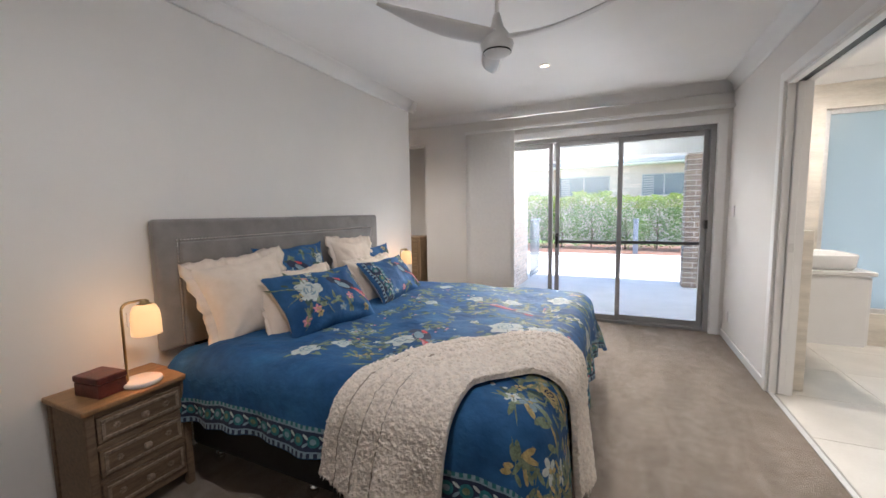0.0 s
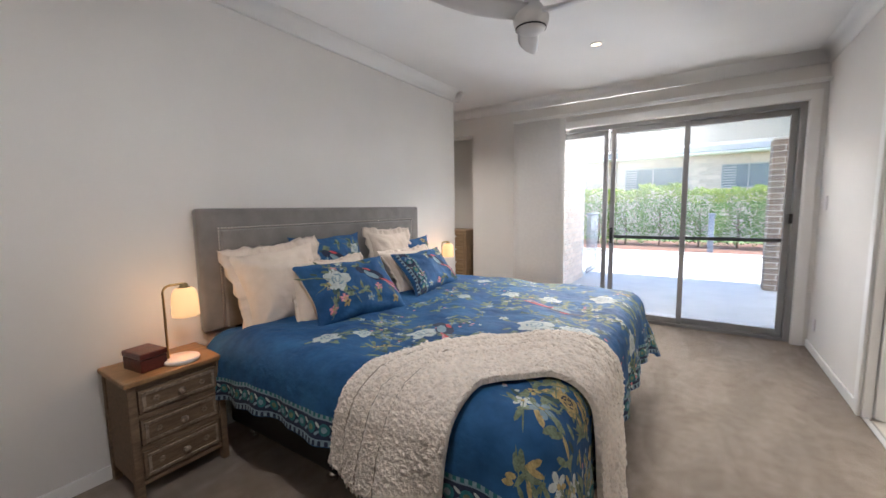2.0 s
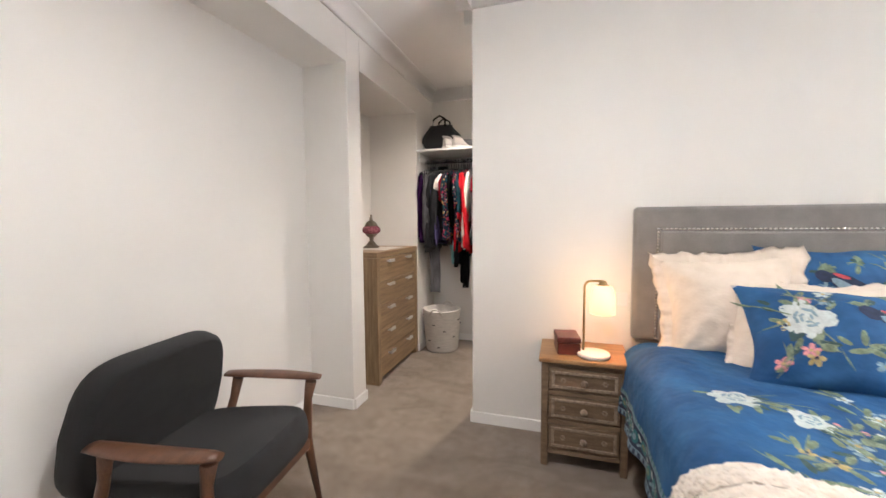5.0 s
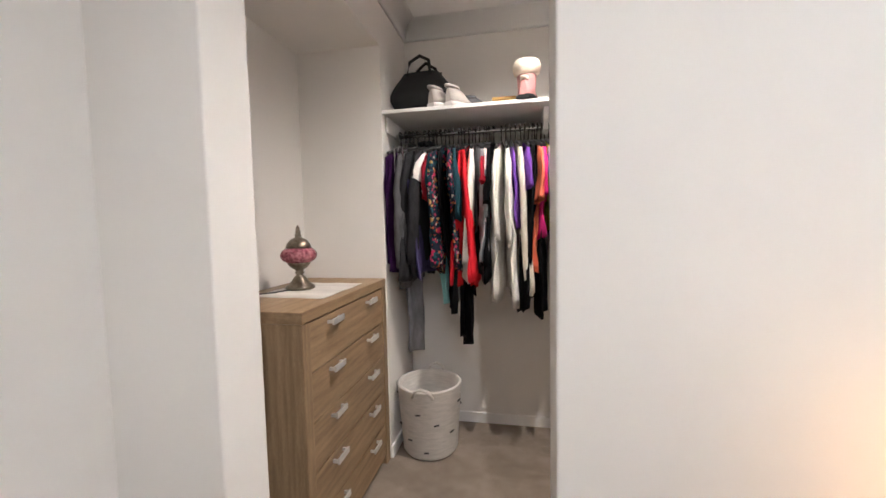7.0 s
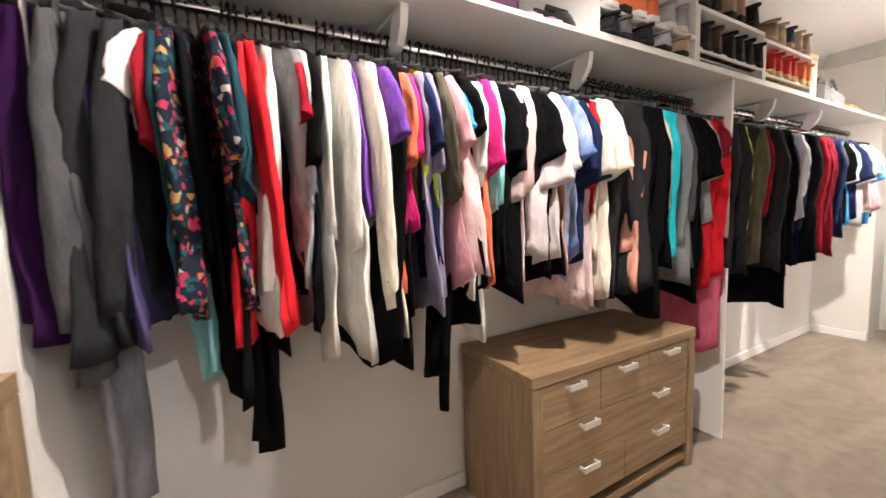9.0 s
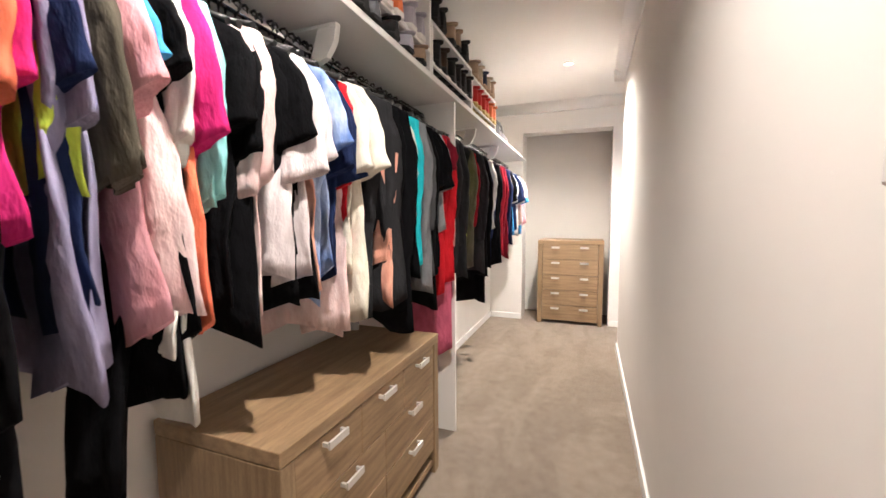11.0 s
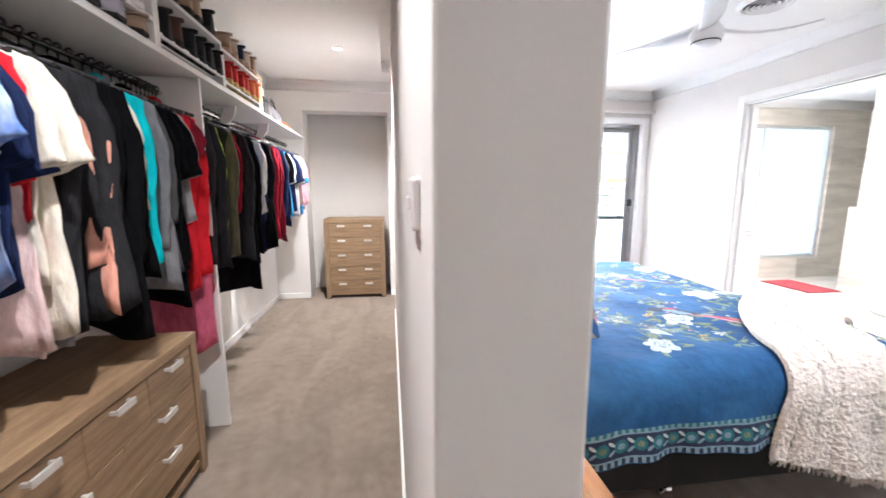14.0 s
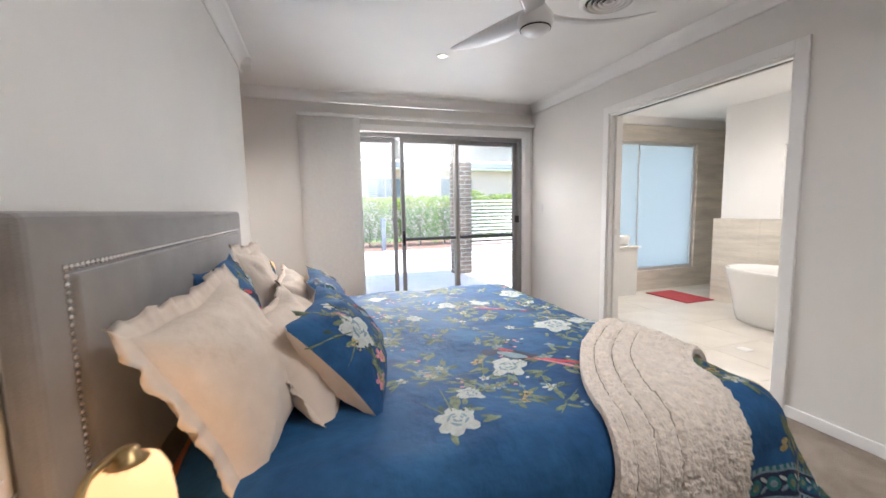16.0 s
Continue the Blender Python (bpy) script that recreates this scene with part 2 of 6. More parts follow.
lr.color_ramp.elements[0].color, lr.color_ramp.elements[1].color = (0.85, 0.84, 0.82, 1), (1.06, 1.06, 1.06, 1)
lm.data_type, lm.blend_type = "RGBA", "MULTIPLY"
lm.inputs["Factor"].default_value = 1.0
ct.links.new(tcc.outputs["Object"], mpc.inputs["Vector"])
ct.links.new(mpc.outputs["Vector"], lane.inputs["Vector"])
ct.links.new(lane.outputs["Fac"], lr.inputs["Fac"])
ct.links.new(base, lm.inputs["A"])
ct.links.new(lr.outputs["Color"], lm.inputs["B"])
ct.links.new(lm.outputs["Result"], cb.inputs["Base Color"])

# daylight glows through the blind's cloth
bt_ = M_BLIND.node_tree
btr, bmx = bt_.nodes.new("ShaderNodeBsdfTranslucent"), bt_.nodes.new("ShaderNodeMixShader")
btr.inputs["Color"].default_value = (0.8, 0.78, 0.74, 1)
bmx.inputs["Fac"].default_value = 0.12
bt_.links.new(bt_.nodes["Principled BSDF"].outputs[0], bmx.inputs[1])
bt_.links.new(btr.outputs[0], bmx.inputs[2])
bt_.links.new(bmx.outputs[0], bt_.nodes["Material Output"].inputs["Surface"])

M_FROST = bpy.data.materials.new("frosted_window_glass")
M_FROST.use_nodes = True
ft = M_FROST.node_tree
ft.nodes.remove(ft.nodes["Principled BSDF"])
tr, gl, mx = ft.nodes.new("ShaderNodeBsdfTranslucent"), ft.nodes.new("ShaderNodeBsdfGlossy"), ft.nodes.new("ShaderNodeMixShader")
tr.inputs["Color"].default_value = (0.46, 0.50, 0.495, 1)
gl.inputs["Roughness"].default_value = 0.15
mx.inputs["Fac"].default_value = 0.06
ft.links.new(tr.outputs[0], mx.inputs[1])
ft.links.new(gl.outputs[0], mx.inputs[2])
ft.links.new(mx.outputs[0], ft.nodes["Material Output"].inputs["Surface"])

# fine woven security mesh: part open, part pale wire that scatters daylight
M_MESH = bpy.data.materials.new("woven_security_mesh")
M_MESH.use_nodes = True
sn = M_MESH.node_tree
sn.nodes.remove(sn.nodes["Principled BSDF"])
st, sd, sc = sn.nodes.new("ShaderNodeBsdfTransparent"), sn.nodes.new("ShaderNodeBsdfTranslucent"), sn.nodes.new("ShaderNodeMixShader")
sd.inputs["Color"].default_value = (0.78, 0.80, 0.82, 1)
sc.inputs["Fac"].default_value = 0.045
sn.links.new(st.outputs[0], sc.inputs[1])
sn.links.new(sd.outputs[0], sc.inputs[2])
sn.links.new(sc.outputs[0], sn.nodes["Material Output"].inputs["Surface"])

# ---------------------------------------------------------------- mesh tools


def box(bm, x0, x1, y0, y1, z0, z1, r=0.0, seg=2):
    res = bmesh.ops.create_cube(bm, size=1)
    for v in res["verts"]:
        v.co = Vector((x0 + (v.co.x + 0.5) * (x1 - x0), y0 + (v.co.y + 0.5) * (y1 - y0), z0 + (v.co.z + 0.5) * (z1 - z0)))
    if r:
        es = list({e for v in res["verts"] for e in v.link_edges})
        bmesh.ops.bevel(bm, geom=es, offset=r, segments=seg, affect="EDGES", profile=0.5)
    return bm


def bx(x0, x1, y0, y1, z0, z1, r=0.0, seg=2):
    return box(bmesh.new(), x0, x1, y0, y1, z0, z1, r, seg)


def loft(bm, rings, closed=True, caps=True, slot=0):
    vs = [[bm.verts.new(p) for p in ring] for ring in rings]
    n = len(vs[0])
    for a, b in zip(vs, vs[1:]):
        for i in range(n if closed else n - 1):
            j = (i + 1) % n
            f = bm.faces.new((a[i], a[j], b[j], b[i]))
            f.smooth, f.material_index = True, slot
    if caps and closed:
        bm.faces.new(vs[0][::-1]).material_index = slot
        bm.faces.new(vs[-1]).material_index = slot
    return bm


def circle(c, r, n, u=Vector((1, 0, 0)), v=Vector((0, 1, 0)), ry=None):
    c = Vector(c)
    return [c + u * (r * math.cos(2 * math.pi * i / n)) + v * ((ry or r) * math.sin(2 * math.pi * i / n)) for i in range(n)]


def lathe(profile, n=24, c=(0, 0, 0), bm=None, caps=True):
    return loft(bm or bmesh.new(), [circle((c[0], c[1], c[2] + z), max(r, 0.0005), n) for r, z in profile], caps=caps)


def tube(pts, r, n=8, bm=None, flat=1.0):
    pts = [Vector(p) for p in pts]
    rings = []
    for i, p in enumerate(pts):
        d = (pts[min(i + 1, len(pts) - 1)] - pts[max(i - 1, 0)]).normalized()
        u = d.cross(Vector((0, 0, 1)) if abs(d.z) < 0.95 else Vector((1, 0, 0))).normalized()
        v = d.cross(u)
        rr = r[i] if isinstance(r, (list, tuple)) else r
        rings.append(circle(p, rr, n, u, v, rr * flat))
    return loft(bm or bmesh.new(), rings)


def obj(name, bm, material, smooth=None):
    bmesh.ops.recalc_face_normals(bm, faces=bm.faces)
    me = bpy.data.meshes.new(name)
    if smooth is not None:
        for f in bm.faces:
            f.smooth = smooth
    bm.to_mesh(me)
    bm.free()
    for m in material if isinstance(material, list) else [material]:
        me.materials.append(m)
    return new(name, me)


def part(name, bm, material, parent, label="", smooth=None):
    o = obj(name, bm, material, smooth)
    o.parent = parent
    return tagged(o, label)


def thing(name, m, label, category, group=""):
    e = new(name)
    e.empty_display_size = 0.05
    e.matrix_world = m
    return tagged(e, label, category, group)


def structure(name, bm, material, label):
    return tagged(obj(name, bm, material), label, kind="structure")


# ---------------------------------------------------------------- the rooms
XP0, XP1 = -2.44, -2.27      # partition behind the bed
YP0, YP1 = 0.295, 3.90
XR, XB = 0.90, -3.85          # bedroom's east wall, wardrobe's back wall
YN, YS = 4.72, -0.48          # north wall, south wall's front
YREC = -0.80                  # back of the chair recess
XNIB0, XNIB1 = -2.362, -2.20
DX0, DX1, DH = -1.80, 0.79, 2.15   # sliding door opening
EY0, EY1, EH = 1.875, 3.345, 2.125    # ensuite opening
EX1, EYN, EYS = 4.45, 4.85, 0.6

structure("floor", bx(-4.05, 0.93, -1.2, 4.95, -0.12, 0.0), M_CARPET, "taupe cut-pile carpet with brushed tracks")
structure("ceiling", bx(-4.05, 4.7, -1.2, 5.1, CEIL, CEIL + 0.12), M_CEIL, "flat white plasterboard ceiling")
structure("wall_partition", bx(XP0, XP1, YP0, YP1, 0, CEIL, 0.006), M_WALL, "off-white freestanding wall behind the bed head")
structure("wall_west", bx(XB - 0.15, XB, -1.2, 4.95, 0, CEIL), M_WALL, "off-white back wall of the wardrobe")
bm = bmesh.new()
box(bm, XB, -3.46, YN, YN + 0.23, 0, CEIL)
box(bm, -3.46, -2.49, YN, YN + 0.23, 2.215, CEIL)
box(bm, -2.49, DX0, YN, YN + 0.23, 0, CEIL)
box(bm, DX0, DX1, YN, YN + 0.23, DH, CEIL)
box(bm, DX1, XR + 0.12, YN, YN + 0.23, 0, CEIL)
structure("wall_north", bm, M_WALL, "off-white wall with the sliding door opening")
structure("wall_niche_back", bx(-3.62, -2.35, YN + 0.53, YN + 0.63, 0, CEIL), M_WALL, "off-white recess in the end wall of the wardrobe")
structure("wall_niche_west", bx(-3.62, -3.50, YN + 0.23, YN + 0.53, 0, CEIL), M_WALL, "off-white return of the end recess")
structure("wall_niche_east", bx(-2.45, -2.35, YN + 0.23, YN + 0.53, 0, CEIL), M_WALL, "off-white return of the end recess")
structure("floor_niche_north", bx(-3.50, -2.45, YN + 0.23, YN + 0.53, -0.12, 0), M_CARPET, "carpet in the recess")
bm = bmesh.new()
box(bm, XR, XR + 0.12, -1.2, EY0, 0, CEIL)
box(bm, XR, XR + 0.12, EY0, EY1, EH, CEIL)
box(bm, XR, XR + 0.12, EY1, YN, 0, CEIL)
structure("wall_east", bm, M_WALL, "off-white wall with the wide ensuite doorway")
bm = bmesh.new()
box(bm, XB, -3.385, -1.05, YS, 0, CEIL)
box(bm, -3.385, XNIB0, -1.05, YS, 2.21, CEIL)
box(bm, -3.385, XNIB0, -1.05, -0.95, 0, 2.21)
box(bm, XNIB0, XNIB1, -1.05, YS, 0, CEIL, 0.005)
box(bm, XNIB1, XR, -1.05, YS, 2.21, CEIL)
box(bm, XNIB1, XR, -1.05, YREC, 0, 2.21)
structure("wall_south", bm, M_WALL, "off-white wall with two shallow recesses")

# ensuite shell
bm = bmesh.new()
WX0, WX1, WZ0, WZ1 = 1.64, 3.88, 0.30, 2.20
box(bm, XR + 0.12, WX0, EYN, EYN + 0.2, 0, CEIL)
box(bm, WX1, EX1, EYN, EYN + 0.2, 0, CEIL)
box(bm, WX0, WX1, EYN, EYN + 0.2, 0, WZ0)
box(bm, WX0, WX1, EYN, EYN + 0.2, WZ1, CEIL)
structure("wall_ensuite_north", bm, M_WTILE, "beige travertine-look tiled wall round the frosted window")
structure("wall_ensuite_east", bx(EX1, EX1 + 0.15, EYS, EYN + 0.2, 0, CEIL), M_WTILE, "beige travertine-look tiled shower wall")
structure("wall_ensuite_south", bx(XR + 0.12, EX1, EYS - 0.15, EYS, 0, CEIL), M_WALL, "off-white ensuite wall")
bm = bmesh.new()
box(bm, 3.40, 3.52, EYS, 2.75, 0, CEIL)
box(bm, 3.40, 3.52, 2.75, 3.40, 0, 1.11)
box(bm, 3.40, 3.52, 2.75, 3.40, 1.95, CEIL)
box(bm, 3.40, 3.52, 3.40, 4.09, 0, CEIL)
box(bm, 3.50, 3.52, 2.75, 3.40, 1.11, 1.95)
structure("wall_bath", bm, M_CEIL, "white bath wall with a recessed niche")
ledge = structure("ledge_bath", bx(3.27, 3.398, 1.2, 4.09, 0, 1.09, 0.004), M_GROUT, "half-height tiled ledge behind the bath")
nib = structure("nib_tiled", bx(1.022, 1.13, 3.44, 3.52, 0, 1.14, 0.004), M_WTILE, "half-height tiled nib beside the vanity")
ens_floor = structure("floor_ensuite", bx(0.93, EX1, EYS, EYN, -0.12, -0.006), M_GROUT, "large cream porcelain floor tiles with grey grout")


def cornice(name, pts):
    for (x0, y0), (x1, y1), nx, ny in pts:
        bm = bmesh.new()
        prof = [(0.0, CEIL - 0.0005), (0.09, CEIL - 0.0005)] + [(0.09 - 0.078 * math.sin(a), CEIL - 0.003 - 0.087 * (1 - math.cos(a))) for a in [i * math.pi / 12 for i in range(7)]] + [(0.0, CEIL - 0.102)]
        rings = [[Vector((x + nx * u, y + ny * u, z)) for u, z in prof] for x, y in ((x0, y0), (x1, y1))]
        structure(name, loft(bm, rings), M_CEIL, "white coved plaster cornice")


cornice("cornice_bedroom", [((XP1, YP0 - 0.09), (XP1, YP1 + 0.09), 1, 0), ((XP0, YP0 - 0.09), (XP0, YP1 + 0.09), -1, 0), ((XP0 - 0.09, YP1), (XP1 + 0.09, YP1), 0, 1), ((XP0 - 0.09, YP0), (XP1 + 0.09, YP0), 0, -1),
        ((XB, YN), (XR, YN), 0, -1), ((XR, YS), (XR, YN), -1, 0), ((XB, YS), (XR, YS), 0, 1), ((XB, YS), (XB, YN), 1, 0)])
cornice("cornice_ensuite", [((XR + 0.12, EYN), (EX1, EYN), 0, -1), ((XR + 0.12, EYS), (XR + 0.12, EYN), 1, 0)])


def baseboard(name, pts):
    bm = bmesh.new()
    for x0, y0, x1, y1, nx, ny in pts:
        t = 0.014
        box(bm, min(x0, x1, x0 + nx * t), max(x0, x1, x0 + nx * t), min(y0, y1, y0 + ny * t), max(y0, y1, y0 + ny * t), 0, 0.068, 0.004, 2)
    return structure(name, bm, M_TRIM, "white gloss skirting board")


baseboard("baseboard_partition", [(XP1, YP0 - 0.012, XP1, YP1 + 0.012, 1, 0), (XP0, YP0 - 0.012, XP0, YP1 + 0.012, -1, 0), (XP0, YP0, XP1, YP0, 0, -1), (XP0, YP1, XP1, YP1, 0, 1)])
baseboard("baseboard_walls", [(XR, YS, XR, EY0 - 0.07, -1, 0), (XR, EY1 + 0.07, XR, YN, -1, 0), (XB, YN, -3.46, YN, 0, -1), (-2.49, YN, DX0 - 0.06, YN, 0, -1),
          (XB, YS + 0.014, XB, YN - 0.014, 1, 0), (XNIB0, YS, XNIB1, YS, 0, 1), (XNIB1, YREC, XNIB1, YS, 1, 0), (XNIB1 + 0.014, YREC, XR, YREC, 0, 1), (XB, YS, -3.385, YS, 0, 1)])

# ---------------------------------------------------------------- doors and windows
# sliding glass door
door = tagged(new("door_1"), "grey aluminium glass sliding door to the patio", kind="structure")
FY0, FY1 = 4.775, 4.875
bm = bmesh.new()
box(bm, DX0, DX0 + 0.05, FY0, FY1, 0, DH, 0.003)
box(bm, DX1 - 0.05, DX1, FY0, FY1, 0, DH, 0.003)
box(bm, DX0 + 0.05, DX1 - 0.05, FY0, FY1, DH - 0.045, DH, 0.003)
box(bm, DX0 + 0.05, DX1 - 0.05, FY0, FY1, 0.001, 0.03, 0.003)
part("door_frame", bm, M_ALU, door)


def sash(x0, x1, y, rail):
    bm = bmesh.new()
    w, t = 0.048, 0.035
    box(bm, x0, x0 + w, y, y + t, 0.032, DH - 0.047, 0.004)
    box(bm, x1 - w, x1, y, y + t, 0.032, DH - 0.047, 0.004)
    box(bm, x0 + w, x1 - w, y, y + t, DH - 0.10, DH - 0.047, 0.004)
    box(bm, x0 + w, x1 - w, y, y + t, 0.032, 0.09, 0.004)
    s = part("sash", bm, M_ALU, door)
    if rail:
        part("cross_rail", bx(x0 + w, x1 - w, y + 0.004, y + t - 0.004, 0.913, 0.947, 0.003), M_RAIL, s)
    p = part("pane", bx(x0 + w - 0.01, x1 - w + 0.01, y + 0.014, y + 0.020, 0.08, DH - 0.09), M_GLASS, s)
    p.visible_shadow = False
    q = part("security_mesh", bx(x0 + w - 0.005, x1 - w + 0.005, 4.945, 4.9455, 0.085, DH - 0.095), M_MESH, s, "fine pale security mesh")
    q.visible_shadow = False
    return s


sash(DX0 + 0.052, -0.83, 4.835, False)
s2 = sash(-0.79, -0.065, 4.785, True)
sash(-0.115, DX1 - 0.052, 4.835, True)
bm = tube([(-0.768, 4.782, 0.88), (-0.768, 4.745, 0.895), (-0.768, 4.735, 0.945), (-0.768, 4.745, 0.995), (-0.768, 4.782, 1.01)], 0.011, 8)
box(bm, -0.782, -0.754, 4.772, 4.786, 0.86, 1.03, 0.004)
part("handle", bm, M_BLACK, s2, "black pull handle")
part("lock", bx(0.716, 0.744, 4.765, 4.834, 1.09, 1.18, 0.006), M_BLACK, door, "black latch block")
bm = bmesh.new()
box(bm, DX1, DX1 + 0.075, YN - 0.016, YN, 0, DH + 0.075, 0.004)
box(bm, DX0 - 0.06, DX1, YN - 0.016, YN, DH, DH + 0.075, 0.004)
box(bm, DX0 - 0.06, DX0, YN - 0.016, YN, 0, DH, 0.004)
box(bm, DX1 - 0.004, DX1 + 0.012, YN, FY0, 0, DH, 0.0)
structure("trim_sliding_door", bm, M_TRIM, "white architrave round the sliding door")

# panel blind and its track
blind = thing("panel_blind", pose(0, 0, 0), "white fabric panel blind drawn to one side of the door", "blind")
part("track", bx(-1.88, XR - 0.004, 4.625, 4.672, 2.268, 2.300, 0.004), M_WHITE, blind, "white ceiling track")
for i, (a, b, y) in enumerate(((-1.87, -1.25, 4.632), (-1.84, -1.27, 4.644), (-1.82, -1.26, 4.656))):
    bm = bmesh.new()
    nx = 8
    loft(bm, [[Vector((a + (b - a) * k / nx, y + 0.002 * math.sin(k * 1.1 + i) + dy, z)) for k in range(nx + 1)] + [Vector((a + (b - a) * k / nx, y + 0.003 + 0.002 * math.sin(k * 1.1 + i) + dy, z)) for k in range(nx, -1, -1)] for z, dy in ((0.035, 0.004), (0.6, 0.001), (1.4, -0.001), (2.266, 0))])
    part("panel", bm, M_BLIND, blind)
part("cord", tube([(-1.262, 4.627, 2.262), (-1.263, 4.626, 1.6), (-1.262, 4.627, 1.45)], 0.0025, 6), M_WHITE, blind)

# ensuite cavity slider
ed = tagged(new("door_2"), "wide cased opening with a cavity slider pushed back", kind="structure")
bm = bmesh.new()
for y0, y1 in ((EY0 - 0.07, EY0), (EY1, EY1 + 0.07)):
    box(bm, XR - 0.018, XR, y0, y1, 0, EH + 0.07, 0.005)
box(bm, XR - 0.018, XR, EY0, EY1, EH, EH + 0.07, 0.005)
part("architrave", bm, M_TRIM, ed)
bm = bmesh.new()
box(bm, XR + 0.002, XR + 0.045, EY1 - 0.018, EY1, 0, EH, 0.002)
box(bm, XR + 0.09, XR + 0.135, EY1 - 0.018, EY1, 0, EH, 0.002)
box(bm, XR + 0.002, XR + 0.135, EY0, EY0 + 0.018, 0, EH, 0.002)
box(bm, XR + 0.002, XR + 0.045, EY0 + 0.018, EY1 - 0.018, EH - 0.018, EH, 0.002)
box(bm, XR + 0.09, XR + 0.135, EY0 + 0.018, EY1 - 0.018, EH - 0.018, EH, 0.002)
part("jamb", bm, M_TRIM, ed)
part("track", bx(XR + 0.046, XR + 0.089, EY0 + 0.018, EY1 - 0.018, EH - 0.014, EH - 0.001), M_BLACK, ed, "dark door track")
leaf = part("sliding_leaf", bx(XR + 0.05, XR + 0.085, EY1 - 0.035, EY1 + 0.5, 0.01, EH - 0.016, 0.003), M_TRIM, ed)
part("flush_pull", bx(XR + 0.054, XR + 0.081, EY1 - 0.038, EY1 - 0.034, 1.0, 1.06, 0.001), M_STEEL, leaf, "steel edge pull")
part("floor_strip", bx(XR + 0.004, XR + 0.03, EY0 + 0.018, EY1 - 0.018, 0, 0.006, 0.001), M_STEEL, ed, "metal threshold strip")

# ensuite frosted window
win = tagged(new("window_1"), "large frosted window with a white frame", kind="structure")
bm = bmesh.new()
for a in (WX0, 2.78, WX1 - 0.045):
    box(bm, a, a + (0.045 if a != 2.78 else 0.012), EYN + 0.03, EYN + 0.075, WZ0, WZ1, 0.003)
box(bm, WX0 + 0.045, WX1 - 0.045, EYN + 0.031, EYN + 0.074, WZ0, WZ0 + 0.045, 0.003)
box(bm, WX0 + 0.045, WX1 - 0.045, EYN + 0.031, EYN + 0.074, WZ1 - 0.045, WZ1, 0.003)
part("window_frame", bm, M_STEEL, win)
p = part("pane", bx(WX0 + 0.04, 2.785, EYN + 0.05, EYN + 0.054, WZ0 + 0.04, WZ1 - 0.04), M_FROST, win)
q = part("pane", bx(2.788, WX1 - 0.04, EYN + 0.05, EYN + 0.054, WZ0 + 0.04, WZ1 - 0.04), M_FROST, win)
p.visible_shadow = q.visible_shadow = False

# ---------------------------------------------------------------- ceiling fittings
for i, (dx, dy) in enumerate(DOWNLIGHTS):
    d = thing("downlight", pose(dx, dy, CEIL), "round white recessed downlight, switched on", "downlight", "ceiling downlights")
    part("rim", lathe([(0.036, -0.001), (0.046, -0.001), (0.046, -0.006), (0.038, -0.010), (0.036, -0.006)], 24, caps=False), M_TRIM, d)
    part("lens", lathe([(0.001, -0.004), (0.036, -0.004)], 24, caps=False), M_DISC, d, "glowing lens")
vent = thing("ceiling_vent", pose(0.02, 2.37, CEIL), "round white ceiling air vent", "vent")
part("frame", lathe([(0.14, 0), (0.175, 0), (0.175, -0.008), (0.15, -0.022), (0.14, -0.018), (0.14, 0)], 32, caps=False), M_TRIM, vent)
for r in (0.125, 0.095, 0.065, 0.035):
    part("ring", lathe([(r, -0.022), (r - 0.022, -0.006), (r - 0.024, -0.006), (r - 0.003, -0.024), (r, -0.022)], 32, caps=False), M_TRIM, vent)
part("backing", lathe([(0.001, -0.002), (0.139, -0.002)], 32, caps=False), M_BLACK, vent, "dark duct opening")

fan = thing("ceiling_fan", pose(-0.685, 2.05, CEIL - 0.008), "white three-bladed ceiling fan at rest", "ceiling fan")
part("canopy", lathe([(0.001, 0), (0.065, -0.001), (0.062, -0.03), (0.03, -0.065), (0.013, -0.07)], 24), M_FAN, fan)
part("rod", lathe([(0.012, -0.06), (0.012, -0.22)], 12), M_FAN, fan)
part("hub", lathe([(0.013, -0.19), (0.022, -0.215), (0.034, -0.262), (0.06, -0.295), (0.082, -0.325), (0.086, -0.352), (0.080, -0.375), (0.068, -0.388)], 28), M_FAN, fan)
part("cap", lathe([(0.070, -0.389), (0.068, -0.394), (0.050, -0.406), (0.02, -0.412), (0.001, -0.413)], 28), M_FAN, fan)
part("seam", lathe([(0.074, -0.384), (0.0745, -0.389), (0.0715, -0.391)], 28, caps=False), M_BLACK, fan, "dark groove")
for a in (-5, 113, 233):
    rings = []
    for k in range(13):
        s = k / 12
        r = 0.03 + 0.61 * s
        w = (0.050 + 0.014 * math.sin(min(1, s * 1.6) * math.pi / 2)) * (1 - s ** 3 * 0.8)
        off = 0.05 * s - 0.09 * s * s
        z = -0.315 - 0.03 * math.sin(s * math.pi) + 0.045 * s
        tw = radians(24 - 16 * s)
        ring = []
        for j in range(10):
            ph = 2 * math.pi * j / 10
            u, v = w * math.cos(ph), (0.012 * (1 - s) + 0.004) * math.sin(ph)
            ring.append(Vector((r, off + u * math.cos(tw), z + u * math.sin(tw) + v)))
        rings.append(ring)
    bm = loft(bmesh.new(), rings)
    bmesh.ops.transform(bm, matrix=pose(0, 0, 0, 0, 0, a), verts=bm.verts)
    part("blade", bm, M_FAN, fan)

